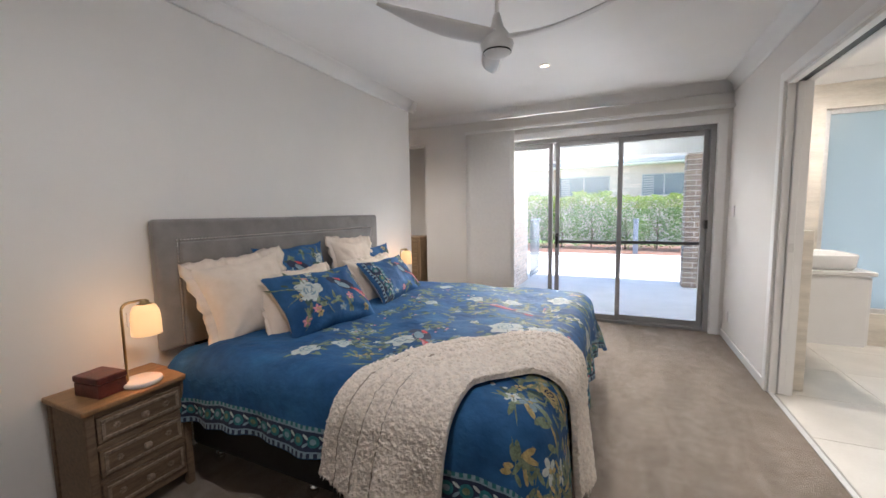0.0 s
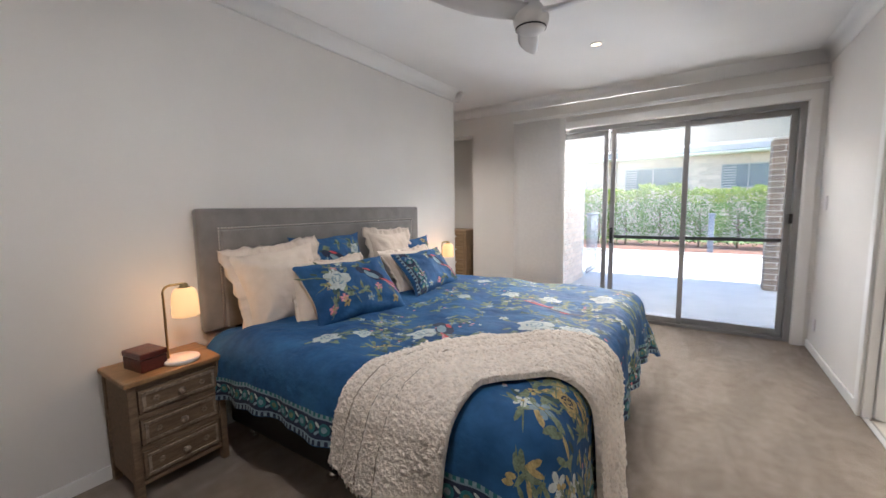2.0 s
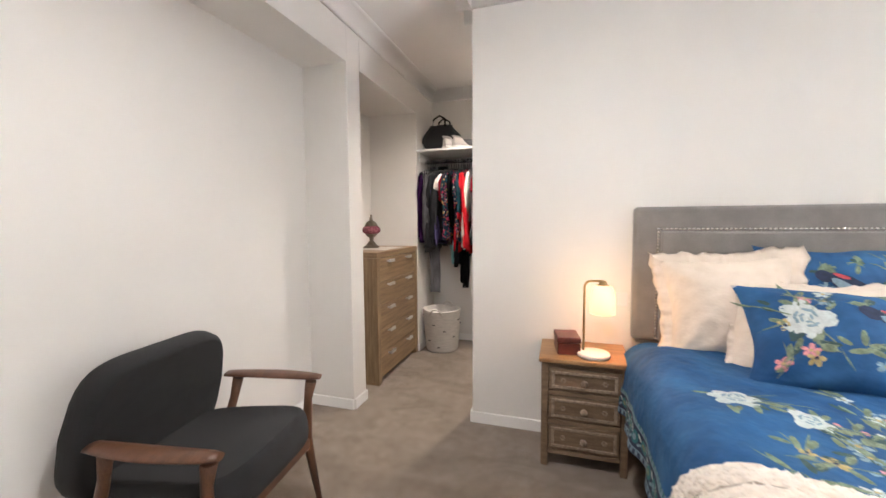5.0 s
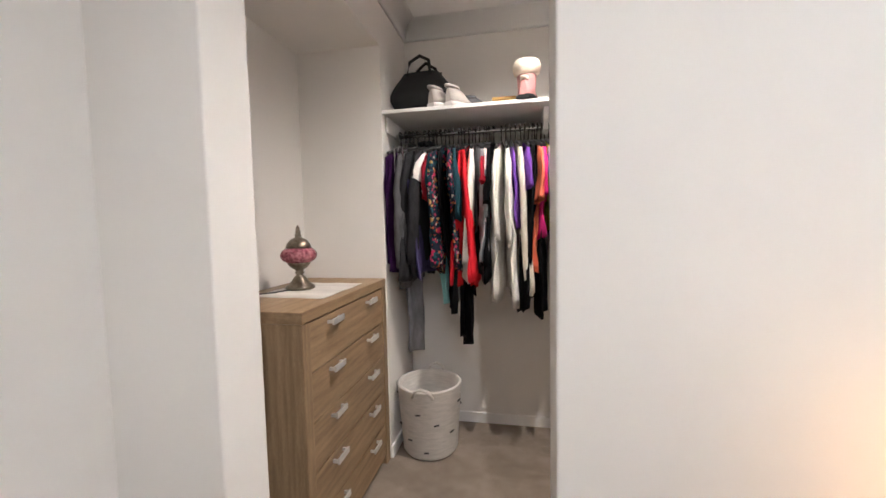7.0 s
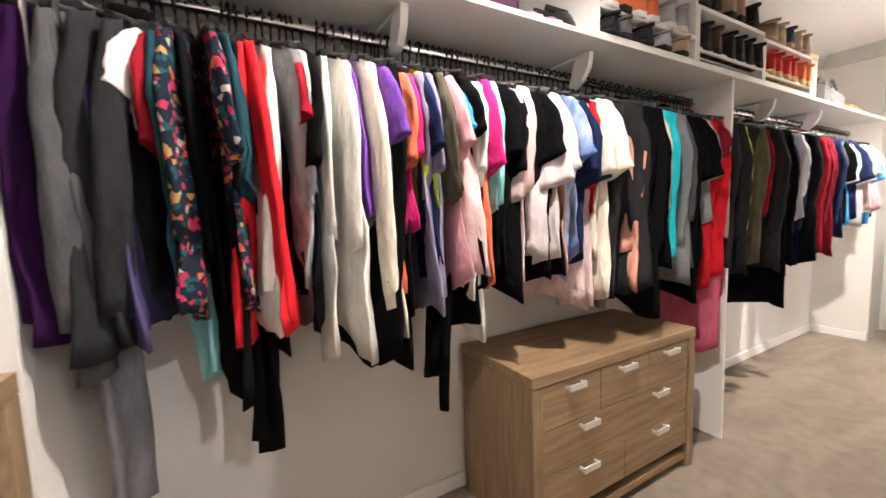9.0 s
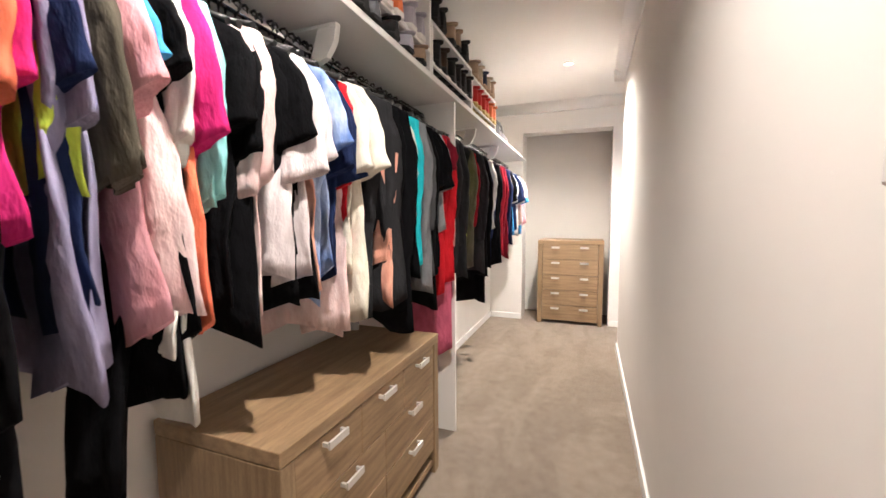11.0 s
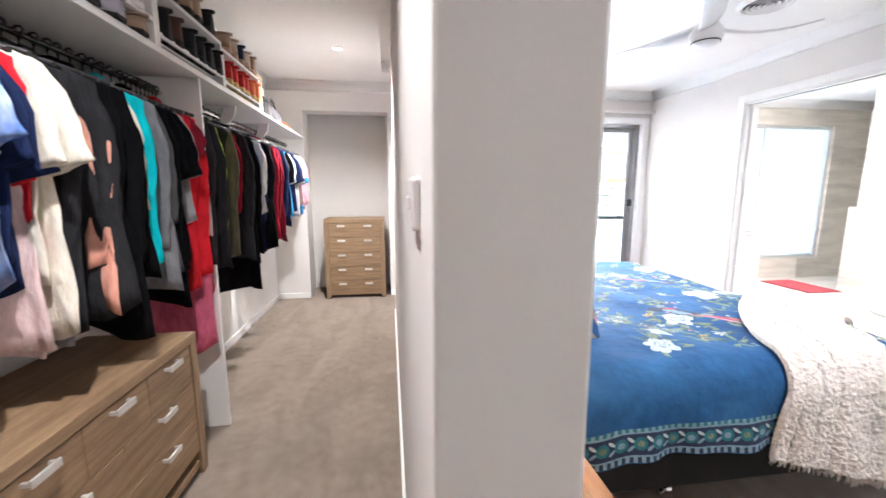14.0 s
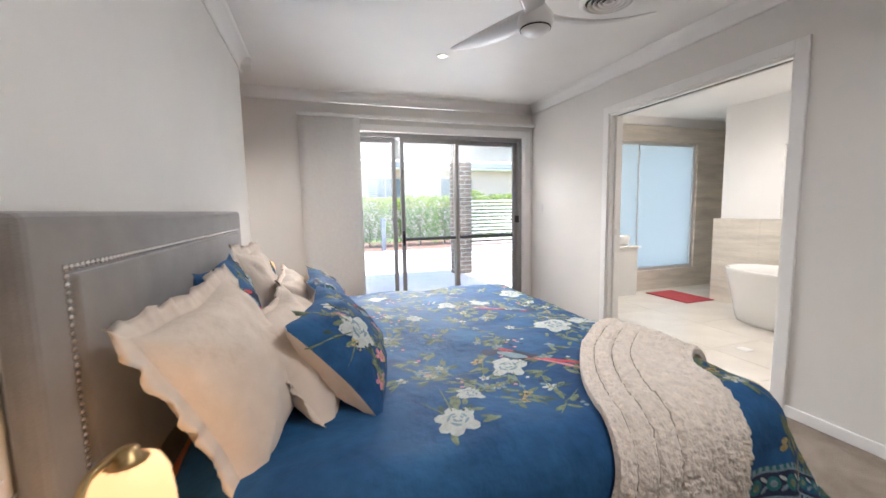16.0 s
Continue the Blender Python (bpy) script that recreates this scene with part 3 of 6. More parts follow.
# ---------------------------------------------------------------- wall switches and sockets
sw = thing("light_switch", pose(XP0, 0.486, 1.297, 0, 0, 0), "white rocker light switch on the wall", "switch")
part("plate", bx(-0.011, 0, -0.053, 0.053, -0.035, 0.035, 0.004), M_SWITCH, sw)
part("rocker", bx(-0.016, -0.010, -0.007, 0.009, -0.010, 0.010, 0.003), M_SWITCH, sw)
for (px, py, pz, w, h, lab, axis) in ((XR, 4.50, 1.27, 0.036, 0.055, "white double switch plate on the wall", 0), (XR, 4.53, 0.25, 0.036, 0.05, "white power outlet low on the wall", 0), (XP1, 1.09, 0.80, 0.055, 0.036, "white power outlet behind the lamp", 1)):
    s = thing("wall_outlet", pose(px, py, pz), lab, "outlet")
    sg = -1 if axis == 0 else 1
    part("plate", bx(min(0, sg * 0.009), max(0, sg * 0.009), -w, w, -h, h, 0.003), M_SWITCH, s)
    part("button", bx(min(sg * 0.008, sg * 0.012), max(sg * 0.008, sg * 0.012), -0.008, 0.008, -0.01, 0.01, 0.001), M_SWITCH, s)

# ---------------------------------------------------------------- bed
BX0, BXE, BY0, BY1 = -2.16, -0.36, 1.20, 3.12   # mattress
ZT = 0.645
bed = thing("bed", pose(0, 0, 0), "king bed with a dark fabric base and grey headboard", "bed")
part("base", bx(-2.14, -0.40, 1.225, 3.095, 0.085, 0.375, 0.02), M_BASE, bed, "black fabric bed base")
part("mattress", bx(BX0, BXE - 0.02, BY0 + 0.02, BY1 - 0.02, 0.378, 0.60, 0.05, 4), M_TERRA, bed, "mattress in a terracotta sheet")
for x in (-1.98, -1.33, -0.50):
    for y in (1.27, 3.05):
        c = part("castor", lathe([(0.012, 0.085), (0.012, 0.06), (0.022, 0.058), (0.022, 0.04)], 10, (x, y, 0)), M_CHROME, bed, "small chrome castor")
        part("wheel", tube([(x - 0.012, y - 0.014, 0.025), (x - 0.012, y + 0.014, 0.025)], 0.025, 12), M_CHROME, c)

# headboard
HX0, HX1, HY0, HY1, HZ0, HZ1 = XP1 + 0.006, -2.208, 1.155, 3.13, 0.60, 1.29
part("headboard", bx(HX0, HX1, HY0, HY1, HZ0, HZ1, 0.022, 3), M_GREYUPH, bed, "grey velvet headboard")
part("headboard_panel", bx(HX1 - 0.01, HX1 + 0.012, HY0 + 0.125, HY1 - 0.125, HZ0 + 0.004, HZ1 - 0.125, 0.010, 3), M_GREYUPH, bed)
for y in (1.40, 2.90):
    part("headboard_leg", bx(HX0 + 0.002, HX1 - 0.012, y - 0.05, y + 0.05, 0, HZ0 + 0.01, 0.004), M_BASE, bed)
bm = bmesh.new()
studs = [(HY0 + 0.112, HZ0 + 0.02 + (HZ1 - 0.112 - HZ0 - 0.02) * k / 34) for k in range(34)] + [(HY1 - 0.112, HZ0 + 0.02 + (HZ1 - 0.112 - HZ0 - 0.02) * k / 34) for k in range(34)]
studs += [(HY0 + 0.112 + (HY1 - HY0 - 0.224) * k / 90, HZ1 - 0.112) for k in range(91)]
for y, z in studs:
    cr = []
    for r, d in ((0.0085, 0.0), (0.0065, 0.004), (0.002, 0.006)):
        cr.append([Vector((HX1 + d, y + r * math.cos(k * math.pi / 3), z + r * math.sin(k * math.pi / 3))) for k in range(6)])
    loft(bm, cr)
tagged(part("stud_trim", bm, M_STUD, bed, "row of polished nailhead studs"), kind="stuff")


def smooth01(t):
    t = max(0.0, min(1.0, t))
    return t * t * (3 - 2 * t)


def drape(X, Y, lift=0.0):
    """A point of the duvet from its unfolded plan coordinates."""
    ox, oy = max(0.0, X - (BXE - 0.02)), 0.0
    sy = 0
    if Y < BY0 + 0.03:
        oy, sy = BY0 + 0.03 - Y, -1
    elif Y > BY1 - 0.03:
        oy, sy = Y - (BY1 - 0.03), 1
    r = math.hypot(ox, oy)
    puff = 0.022 * math.sin(X * 4.1 + 0.7) * math.sin(Y * 3.3 + X) + 0.010 * math.sin(X * 11 + Y * 7) + 0.010 * noise.noise(Vector((X * 7, Y * 7, 1.3))) + 0.010 * (0.4 - abs(noise.noise(Vector((X * 5 + Y * 3, Y * 8 - X * 4, 4.1))))) + 0.004 * noise.noise(Vector((X * 19, Y * 19, 2.2)))
    head = smooth01((X + 2.12) / 0.25)
    z = ZT + puff * 0.7 - 0.03 * (1 - head)
    px, py = min(X, BXE - 0.02), min(max(Y, BY0 + 0.03), BY1 - 0.03)
    nrm = Vector((0, 0, 1))
    if r > 1e-6:
        R = 0.11
        a = min(r / R, math.pi / 2 * 0.93)
        out, down = R * math.sin(a), R * (1 - math.cos(a))
        rest = max(0.0, r - a * R)
        dirx, diry = ox / r, sy * oy / r
        along = (Y if ox > oy else X)
        corner = min(ox, oy) / (r + 1e-6)
        wave = (0.016 * math.sin(along * 15 + 1.0) + 0.010 * math.sin(along * 31)) * smooth01(rest / 0.25)
        flare = rest * (0.10 + 0.42 * corner) + wave
        out += flare
        down += rest * (0.985 - 0.25 * corner)
        px += dirx * out
        py += diry * out
        z -= down
        nrm = Vector((dirx * math.sin(a), diry * math.sin(a), math.cos(a))).normalized()
    return Vector((px, py, z)) + nrm * lift


def sheet(func, us, vs, thick):
    bm = bmesh.new()
    top = [[bm.verts.new(func(u, v, thick)) for v in vs] for u in us]
    low = [[bm.verts.new(func(u, v, 0)) for v in vs] for u in us]
    nu, nv = len(us), len(vs)
    for i in range(nu - 1):
        for j in range(nv - 1):
            bm.faces.new((top[i][j], top[i + 1][j], top[i + 1][j + 1], top[i][j + 1])).smooth = True
            bm.faces.new((low[i][j], low[i][j + 1], low[i + 1][j + 1], low[i + 1][j])).smooth = True
    for i in range(nu - 1):
        for j in (0, nv - 1):
            bm.faces.new((top[i][j], low[i][j], low[i + 1][j], top[i + 1][j]))
    for j in range(nv - 1):
        for i in (0, nu - 1):
            bm.faces.new((top[i][j], top[i][j + 1], low[i][j + 1], low[i][j]))
    return bm


def span(a, b, n):
    return [a + (b - a) * k / n for k in range(n + 1)]


OY, OX = 0.34, 0.44
duvet = thing("duvet", pose(0, 0, 0), "blue floral duvet cover with birds draped over the bed", "duvet")
part("cover", sheet(drape, span(-2.10, BXE + OX, 110), span(BY0 - OY, BY1 + OY, 120), 0.028), M_DUVET, duvet)


# --- printed motifs, laid on a surface given by a function f(u, v, lift)
def blob(bm, f, cu, cv, ru, rv, ang, slot, lift, n=10, lobes=0, amp=0.0):
    ca, sa = math.cos(ang), math.sin(ang)
    rings = []
    for s in (0.5, 1.0):
        ring = []
        for k in range(n):
            ph = 2 * math.pi * k / n
            m = 1 + amp * math.cos(lobes * ph)
            x, y = ru * s * m * math.cos(ph), rv * s * m * math.sin(ph)
            ring.append(bm.verts.new(f(cu + x * ca - y * sa, cv + x * sa + y * ca, lift)))
        rings.append(ring)
    c = bm.verts.new(f(cu, cv, lift))
    for k in range(n):
        j = (k + 1) % n
        a = bm.faces.new((c, rings[0][k], rings[0][j]))
        b = bm.faces.new((rings[0][k], rings[1][k], rings[1][j], rings[0][j]))
        for g in (a, b):
            g.smooth, g.material_index = True, slot


def rose(bm, f, u, v, r, lift, rng, slot=0, inner=1):
    for k in range(7):
        a = k * 2 * math.pi / 7 + rng.random()
        blob(bm, f, u + 0.62 * r * math.cos(a), v + 0.62 * r * math.sin(a), 0.46 * r, 0.36 * r, a, slot, lift, 8)
    blob(bm, f, u, v, r * 0.72, r * 0.72, 0, slot, lift + 0.0012, 12, 5, 0.06)
    for k in range(6):
        a = k * 2 * math.pi / 6 + rng.random()
        blob(bm, f, u + 0.40 * r * math.cos(a), v + 0.40 * r * math.sin(a), 0.22 * r, 0.07 * r, a + 1.4, inner, lift + 0.0024, 8)
    for k in range(4):
        a = k * 2 * math.pi / 4 + rng.random()
        blob(bm, f, u + 0.2 * r * math.cos(a), v + 0.2 * r * math.sin(a), 0.14 * r, 0.06 * r, a + 1.3, inner, lift + 0.0034, 8)


def leafs(bm, f, u, v, r, n, lift, rng, slots=(3, 3, 4, 3)):
    for k in range(n):
        a = rng.random() * 6.28
        d = r * (1.0 + 0.7 * rng.random())
        if k % 3 == 0:
            blob(bm, f, u + 0.9 * d * math.cos(a + 0.2), v + 0.9 * d * math.sin(a + 0.2), 0.9 * d + 0.012, 0.0026, a + 0.15, 3, lift + 0.0006, 8)
        blob(bm, f, u + d * math.cos(a), v + d * math.sin(a), 0.021 + 0.011 * rng.random(), 0.0095, a + rng.uniform(-0.6, 0.6), slots[k % len(slots)], lift, 8)


def daisy(bm, f, u, v, r, lift, rng, slot):
    for k in range(5):
        a = k * 2 * math.pi / 5 + rng.random() * 0.3
        blob(bm, f, u + 0.6 * r * math.cos(a), v + 0.6 * r * math.sin(a), 0.46 * r, 0.3 * r, a, slot, lift, 8)
    blob(bm, f, u, v, 0.22 * r, 0.22 * r, 0, 2 if slot != 2 else 7, lift + 0.0012, 8)


def bird(bm, f, u, v, s, ang, lift):
    c, d = math.cos(ang), math.sin(ang)
    for du, dv, ru, rv, slot, l in ((0, 0, 0.10, 0.042, 7, 0), (0.10, 0.022, 0.036, 0.032, 7, 0.0012), (0.055, -0.020, 0.032, 0.010, 5, 0.0020), (-0.15, -0.008, 0.12, 0.010, 5, 0.0012), (-0.17, 0.012, 0.10, 0.007, 6, 0.002), (0.01, 0.014, 0.065, 0.022, 1, 0.0028)):
        blob(bm, f, u + s * (du * c - dv * d), v + s * (du * d + dv * c), ru * s, rv * s, ang + (0.25 if slot == 5 else 0), slot, lift + l, 10)


rng = random.Random(5)
bm = bmesh.new()
LD = 0.0295
roses = [(-1.38, 1.31, 0.066), (-1.285, 1.45, 0.05), (-1.06, 1.62, 0.075), (-0.62, 1.97, 0.095), (-0.42, 2.02, 0.085), (-1.375, 2.89, 0.06), (-1.0, 2.55, 0.06), (-0.75, 2.62, 0.07), (-1.25, 2.35, 0.045), (-0.45, 2.75, 0.08), (-0.18, 2.45, 0.07), (-0.12, 1.95, 0.06), (-1.6, 2.5, 0.05)]
for u, v, r in roses:
    rose(bm, drape, u, v, r, LD, rng)
    leafs(bm, drape, u, v, r, 9, LD, rng)
for k in range(300):
    u, v = rng.uniform(-1.5, 0.04), rng.uniform(1.05, 3.35)
    if v < 1.25 and u < -0.5:
        continue
    if min(math.hypot(u - a, v - b) for a, b, _ in roses) < 0.10:
        continue
    w = rng.random()
    if w < 0.45:
        leafs(bm, drape, u, v, 0.03, 5, LD, rng)
    elif w < 0.80:
        daisy(bm, drape, u, v, rng.uniform(0.018, 0.032), LD, rng, rng.choice((0, 1, 0, 2, 0, 1)))
        leafs(bm, drape, u, v, 0.035, 4, LD, rng)
    else:
        for q in range(5):
            blob(bm, drape, u + rng.uniform(-.05, .05), v + rng.uniform(-.05, .05), 0.009, 0.008, 0, rng.choice((6, 1, 0, 7)), LD, 8)
bird(bm, drape, -0.98, 1.70, 1.1, 2.2, LD)
bird(bm, drape, -0.62, 2.38, 1.0, -0.4, LD)
# hanging foot corner: yellow rose, pansies and trailing leaves
rose(bm, drape, -0.30, 1.36, 0.042, LD, rng, 2, 7)
for u, v, s in ((-0.12, 1.22, 0), (-0.05, 1.42, 1), (0.0, 1.32, 1), (-0.20, 1.12, 0)):
    daisy(bm, drape, u, v, 0.045, LD, rng, s)
for u, v, s in ((-0.22, 1.42, 2), (0.02, 1.18, 1), (-0.08, 1.08, 2), (-0.34, 1.24, 1), (0.04, 1.50, 0)):
    daisy(bm, drape, u, v, 0.036, LD, rng, s)
for k in range(58):
    leafs(bm, drape, rng.uniform(-0.38, 0.06), rng.uniform(0.96, 1.52), 0.024, 3, LD, rng, (3, 2, 3, 4))
tagged(part("floral_print", bm, PRINT, duvet, "printed white roses, leaves and birds"), kind="stuff")


def hem(u, w, lift):
    return drape(u, BY0 - OY + 0.004 + w, 0.0292 + lift)


def border(bm, f, us, step, rng):
    """A patterned woven band: pale edge dashes, dark ground and teal medallions."""
    a, b = us
    n = int((b - a) / step)
    for i in range(n):
        u0, u1 = a + i * step, a + (i + 1) * step
        for w0, w1, slot in ((0.0, 0.020, 1 if i % 2 else 7), (0.020, 0.026, 1), (0.026, 0.100, 7), (0.100, 0.106, 1), (0.106, 0.120, 8 if i % 2 else 1)):
            vs = [bm.verts.new(f(x, w, 0)) for x, w in ((u0, w0), (u1, w0), (u1, w1), (u0, w1))]
            g = bm.faces.new(vs)
            g.smooth, g.material_index = True, slot
    k = 0
    u = a + 0.04
    while u < b - 0.04:
        blob(bm, f, u, 0.065, 0.026, 0.024, 0, 8, 0.0014, 10)
        blob(bm, f, u, 0.065, 0.014, 0.012, 0, 1 if k % 2 else 3, 0.0026, 8)
        blob(bm, f, u + 0.035, 0.05, 0.016, 0.006, 0.6, 1, 0.0014, 8)
        blob(bm, f, u + 0.035, 0.08, 0.016, 0.006, -0.6, 0, 0.0014, 8)
        u += 0.07
        k += 1


bm = bmesh.new()
border(bm, hem, (-2.08, BXE + OX - 0.01), 0.014, rng)
part("border_print", bm, PRINT, duvet, "patterned teal and navy hem band")
bm = bmesh.new()
border(bm, lambda u, w, l: drape(BXE + OX - 0.004 - w, u, 0.0292 + l), (BY0 - OY + 0.12, BY1 + OY - 0.02), 0.014, rng)
part("border_print", bm, PRINT, duvet)

# throw, laid diagonally over the foot corner
EDGE_A = [(-1.09, 0.82), (-1.05, 1.02), (-0.985, 1.20), (-0.88, 1.42), (-0.68, 1.66), (-0.44, 1.84), (-0.24, 1.92), (-0.02, 1.96), (0.18, 1.97)]
EDGE_B = [(-0.585, 0.72), (-0.58, 0.92), (-0.56, 1.09), (-0.52, 1.23), (-0.45, 1.34), (-0.345, 1.42), (-0.21, 1.47), (-0.02, 1.485), (0.20, 1.465)]


def along(edge, s):
    q = s * (len(edge) - 1)
    i = min(int(q), len(edge) - 2)
    t = q - i
    p = [Vector((*edge[max(0, min(len(edge) - 1, i + k))], 0)) for k in (-1, 0, 1, 2)]
    return 0.5 * ((2 * p[1]) + (p[2] - p[0]) * t + (2 * p[0] - 5 * p[1] + 4 * p[2] - p[3]) * t * t + (3 * p[1] - p[0] - 3 * p[2] + p[3]) * t ** 3)


CHAN = (0.13, 0.29, 0.46)


def throw_at(s, w, lift):
    p = along(EDGE_A, s).lerp(along(EDGE_B, s), w)
    fluff = 0.008 * abs(noise.noise(Vector((p.x * 62, p.y * 62, 3)))) * 2 - 0.004 + 0.004 * noise.noise(Vector((p.x * 170, p.y * 170, 7)))
    ch = sum(-0.012 * math.exp(-((w - c) / 0.016) ** 2) for c in CHAN)
    fold = 0.012 * math.sin(w * 9 + s * 2) + 0.018 * math.exp(-((w - 0.97) / 0.05) ** 2)
    return drape(p.x, p.y, 0.040 + lift * (1.0 + (fluff + ch) / 0.022) + 0.4 * max(0, fold))


throw = thing("throw_blanket", pose(0, 0, 0), "cream boucle throw with stitched channels draped over the bed's foot corner", "throw")
part("blanket", sheet(throw_at, span(0, 1, 210), span(0, 1, 110), 0.022), M_THROW, throw)
# dark strips put the shade of the sunken channels into the colour
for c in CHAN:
    part("seam", sheet(lambda s, w, l, c=c: throw_at(s, c + w + 0.006 * noise.noise(Vector((s * 9, c * 20, 1))), 0.025 + l), span(0.01, 0.99, 150), span(-0.0045, 0.0045, 2), 0.002), M_SEAM_SHADE, throw, "dark strip for the shade in a sunken stitched channel")
bm = bmesh.new()
for e, sg in ((0.0, -1), (1.0, 1)):
    for k in range(60):
        w = (k + rng.random()) / 60
        a = throw_at(e, w, 0.011)
        b = a + Vector((rng.uniform(-0.008, 0.008), rng.uniform(-0.008, 0.008), -rng.uniform(0.015, 0.04)))
        tube([a, (a + b) / 2 + Vector((0.003, 0, 0)), b], [0.004, 0.0035, 0.002], 5, bm)
tagged(part("fringe", bm, M_THROW, throw), kind="stuff")


# ---------------------------------------------------------------- pillows
def pillow_at(w, h, t, seed):
    def f(u, v, lift, side=1):
        x, y = u / (w / 2), v / (h / 2)
        e = (max(0.0, 1 - abs(x) ** 2.2) * max(0.0, 1 - abs(y) ** 2.2)) ** 0.58
        near = min(math.hypot(1 - abs(x), 1 - abs(y)), 1.0)
        turn = math.atan2(1 - abs(y) + 0.02, 1 - abs(x) + 0.02)
        pleat = 0.010 * math.sin(turn * 11 + seed) * (1 - near) * near * 4
        wr = 0.022 * noise.noise(Vector((u * 7, v * 7, seed))) + 0.016 * abs(noise.noise(Vector((u * 13 + v * 6, v * 13 - u * 5, seed + 4)))) + 0.004 * noise.noise(Vector((u * 38, v * 38, seed))) + pleat
        px = u * (1 - 0.13 * (1 - y * y) * abs(x) ** 1.5) + 0.012 * noise.noise(Vector((v * 6, seed, 2)))
        py = v * (1 - 0.13 * (1 - x * x) * abs(y) ** 1.5) + 0.012 * noise.noise(Vector((u * 6, seed, 5)))
        return Vector((px, py, side * (t / 2 * e + wr * e ** 0.7 + lift)))
    return f


def pillow(m, w, h, t, material, label, seed, ruffle=0.0, prints=None, back=None):
    p = thing("pillow", m, label, "pillow", "pillows on the bed")
    f = pillow_at(w, h, t, seed)
    for nm, sd, mt in (("front", 1, material), ("back", -1, back or material)):
        bm = bmesh.new()
        n = 26
        g = [[bm.verts.new(f((i / n - 0.5) * w, (j / n - 0.5) * h, 0, sd)) for j in range(n + 1)] for i in range(n + 1)]
        for i in range(n):
            for j in range(n):
                bm.faces.new((g[i][j], g[i + 1][j], g[i + 1][j + 1], g[i][j + 1])).smooth = True
        part(nm, bm, mt, p)
    if ruffle:
        bm = bmesh.new()
        per = []
        n = 110
        for k in range(n):
            per.append((-w / 2 + w * k / n, -h / 2, 0, -1))
        for k in range(n):
            per.append((w / 2, -h / 2 + h * k / n, 1, 0))
        for k in range(n):
            per.append((w / 2 - w * k / n, h / 2, 0, 1))
        for k in range(n):
            per.append((-w / 2, h / 2 - h * k / n, -1, 0))
        rings = []
        for i, (x, y, ox, oy) in enumerate(per):
            b = f(x, y, 0)
            cx, cy = (x / (w / 2)), (y / (h / 2))
            o = Vector((ox, oy, 0)) if not (abs(cx) > 0.93 and abs(cy) > 0.93) else Vector((math.copysign(0.8, x), math.copysign(0.8, y), 0))
            z1 = 0.006 * math.sin(i * 0.33 + math.sin(i * 0.13) * 1.5) + 0.0012 * math.sin(i * 0.9 + seed)
            rings.append([b + Vector((0, 0, 0.002)), b + o * ruffle * 0.55 + Vector((0, 0, z1 * 0.7)), b + o * ruffle * (1 + 0.10 * math.sin(i * 0.27) + 0.12 * noise.noise(Vector((i * 0.17, seed, 0)))) + Vector((0, 0, z1 * 1.5)), b + o * ruffle * 0.5 + Vector((0, 0, z1 * 0.7 - 0.004)), b - Vector((0, 0, 0.002))])
        rings.append(rings[0])
        loft(bm, rings, closed=False, caps=False)
        part("ruffle", bm, material, p, "frayed ruffle edge")
    if prints:
        bm = bmesh.new()
        prints(bm, f)
        tagged(part("floral_print", bm, PRINT, p), kind="stuff")
    return p


def lean(x, y, z, tilt, turn=0, roll=0):
    """A pillow's pose: standing with its face towards the bed's foot, leaning back by tilt degrees."""
    return pose(x, y, z) @ pose(0, 0, 0, 0, 0, 90 + turn) @ pose(0, 0, 0, 90 - tilt, 0, 0) @ pose(0, 0, 0, 0, 0, roll)


def motif(seed, big, birds, n):
    n = int(n * 1.3)

    def go(bm, f):
        r = random.Random(seed)
        for u, v, q in big:
            rose(bm, f, u, v, q, 0.0015, r)
            leafs(bm, f, u, v, q, 14, 0.0015, r, (3, 4, 3, 4))
        for u, v, a in birds:
            bird(bm, f, u, v, 0.85, a, 0.003)
        for k in range(n):
            u, v = r.uniform(-0.27, 0.27), r.uniform(-0.16, 0.16)
            if r.random() < 0.5:
                leafs(bm, f, u, v, 0.02, 5, 0.0015, r)
            else:
                daisy(bm, f, u, v, 0.026, 0.0015, r, r.choice((0, 2, 6, 1)))
    return go


# back row
pillow(lean(-2.045, 1.93, 0.885, 14, 2), 0.62, 0.46, 0.15, M_DUVET, "blue floral pillow with a bird, against the headboard", 3, 0, motif(4, [(0.19, 0.10, 0.05)], [(-0.02, 0.05, 2.4)], 12))
pillow(lean(-2.06, 2.84, 0.83, 14, -2), 0.54, 0.40, 0.14, M_DUVET, "blue floral pillow, far side against the headboard", 9, 0, motif(8, [(0.2, 0.05, 0.05)], [], 12))
# cream ruffled
pillow(lean(-1.97, 1.50, 0.835, 25, -12, 6), 0.50, 0.48, 0.24, M_LINEN, "cream linen pillow with a frayed ruffle", 5, 0.048)
pillow(lean(-2.03, 2.53, 0.88, 16, -4, -3), 0.44, 0.44, 0.16, M_LINEN, "cream linen pillow with a frayed ruffle, far side", 6, 0.045)
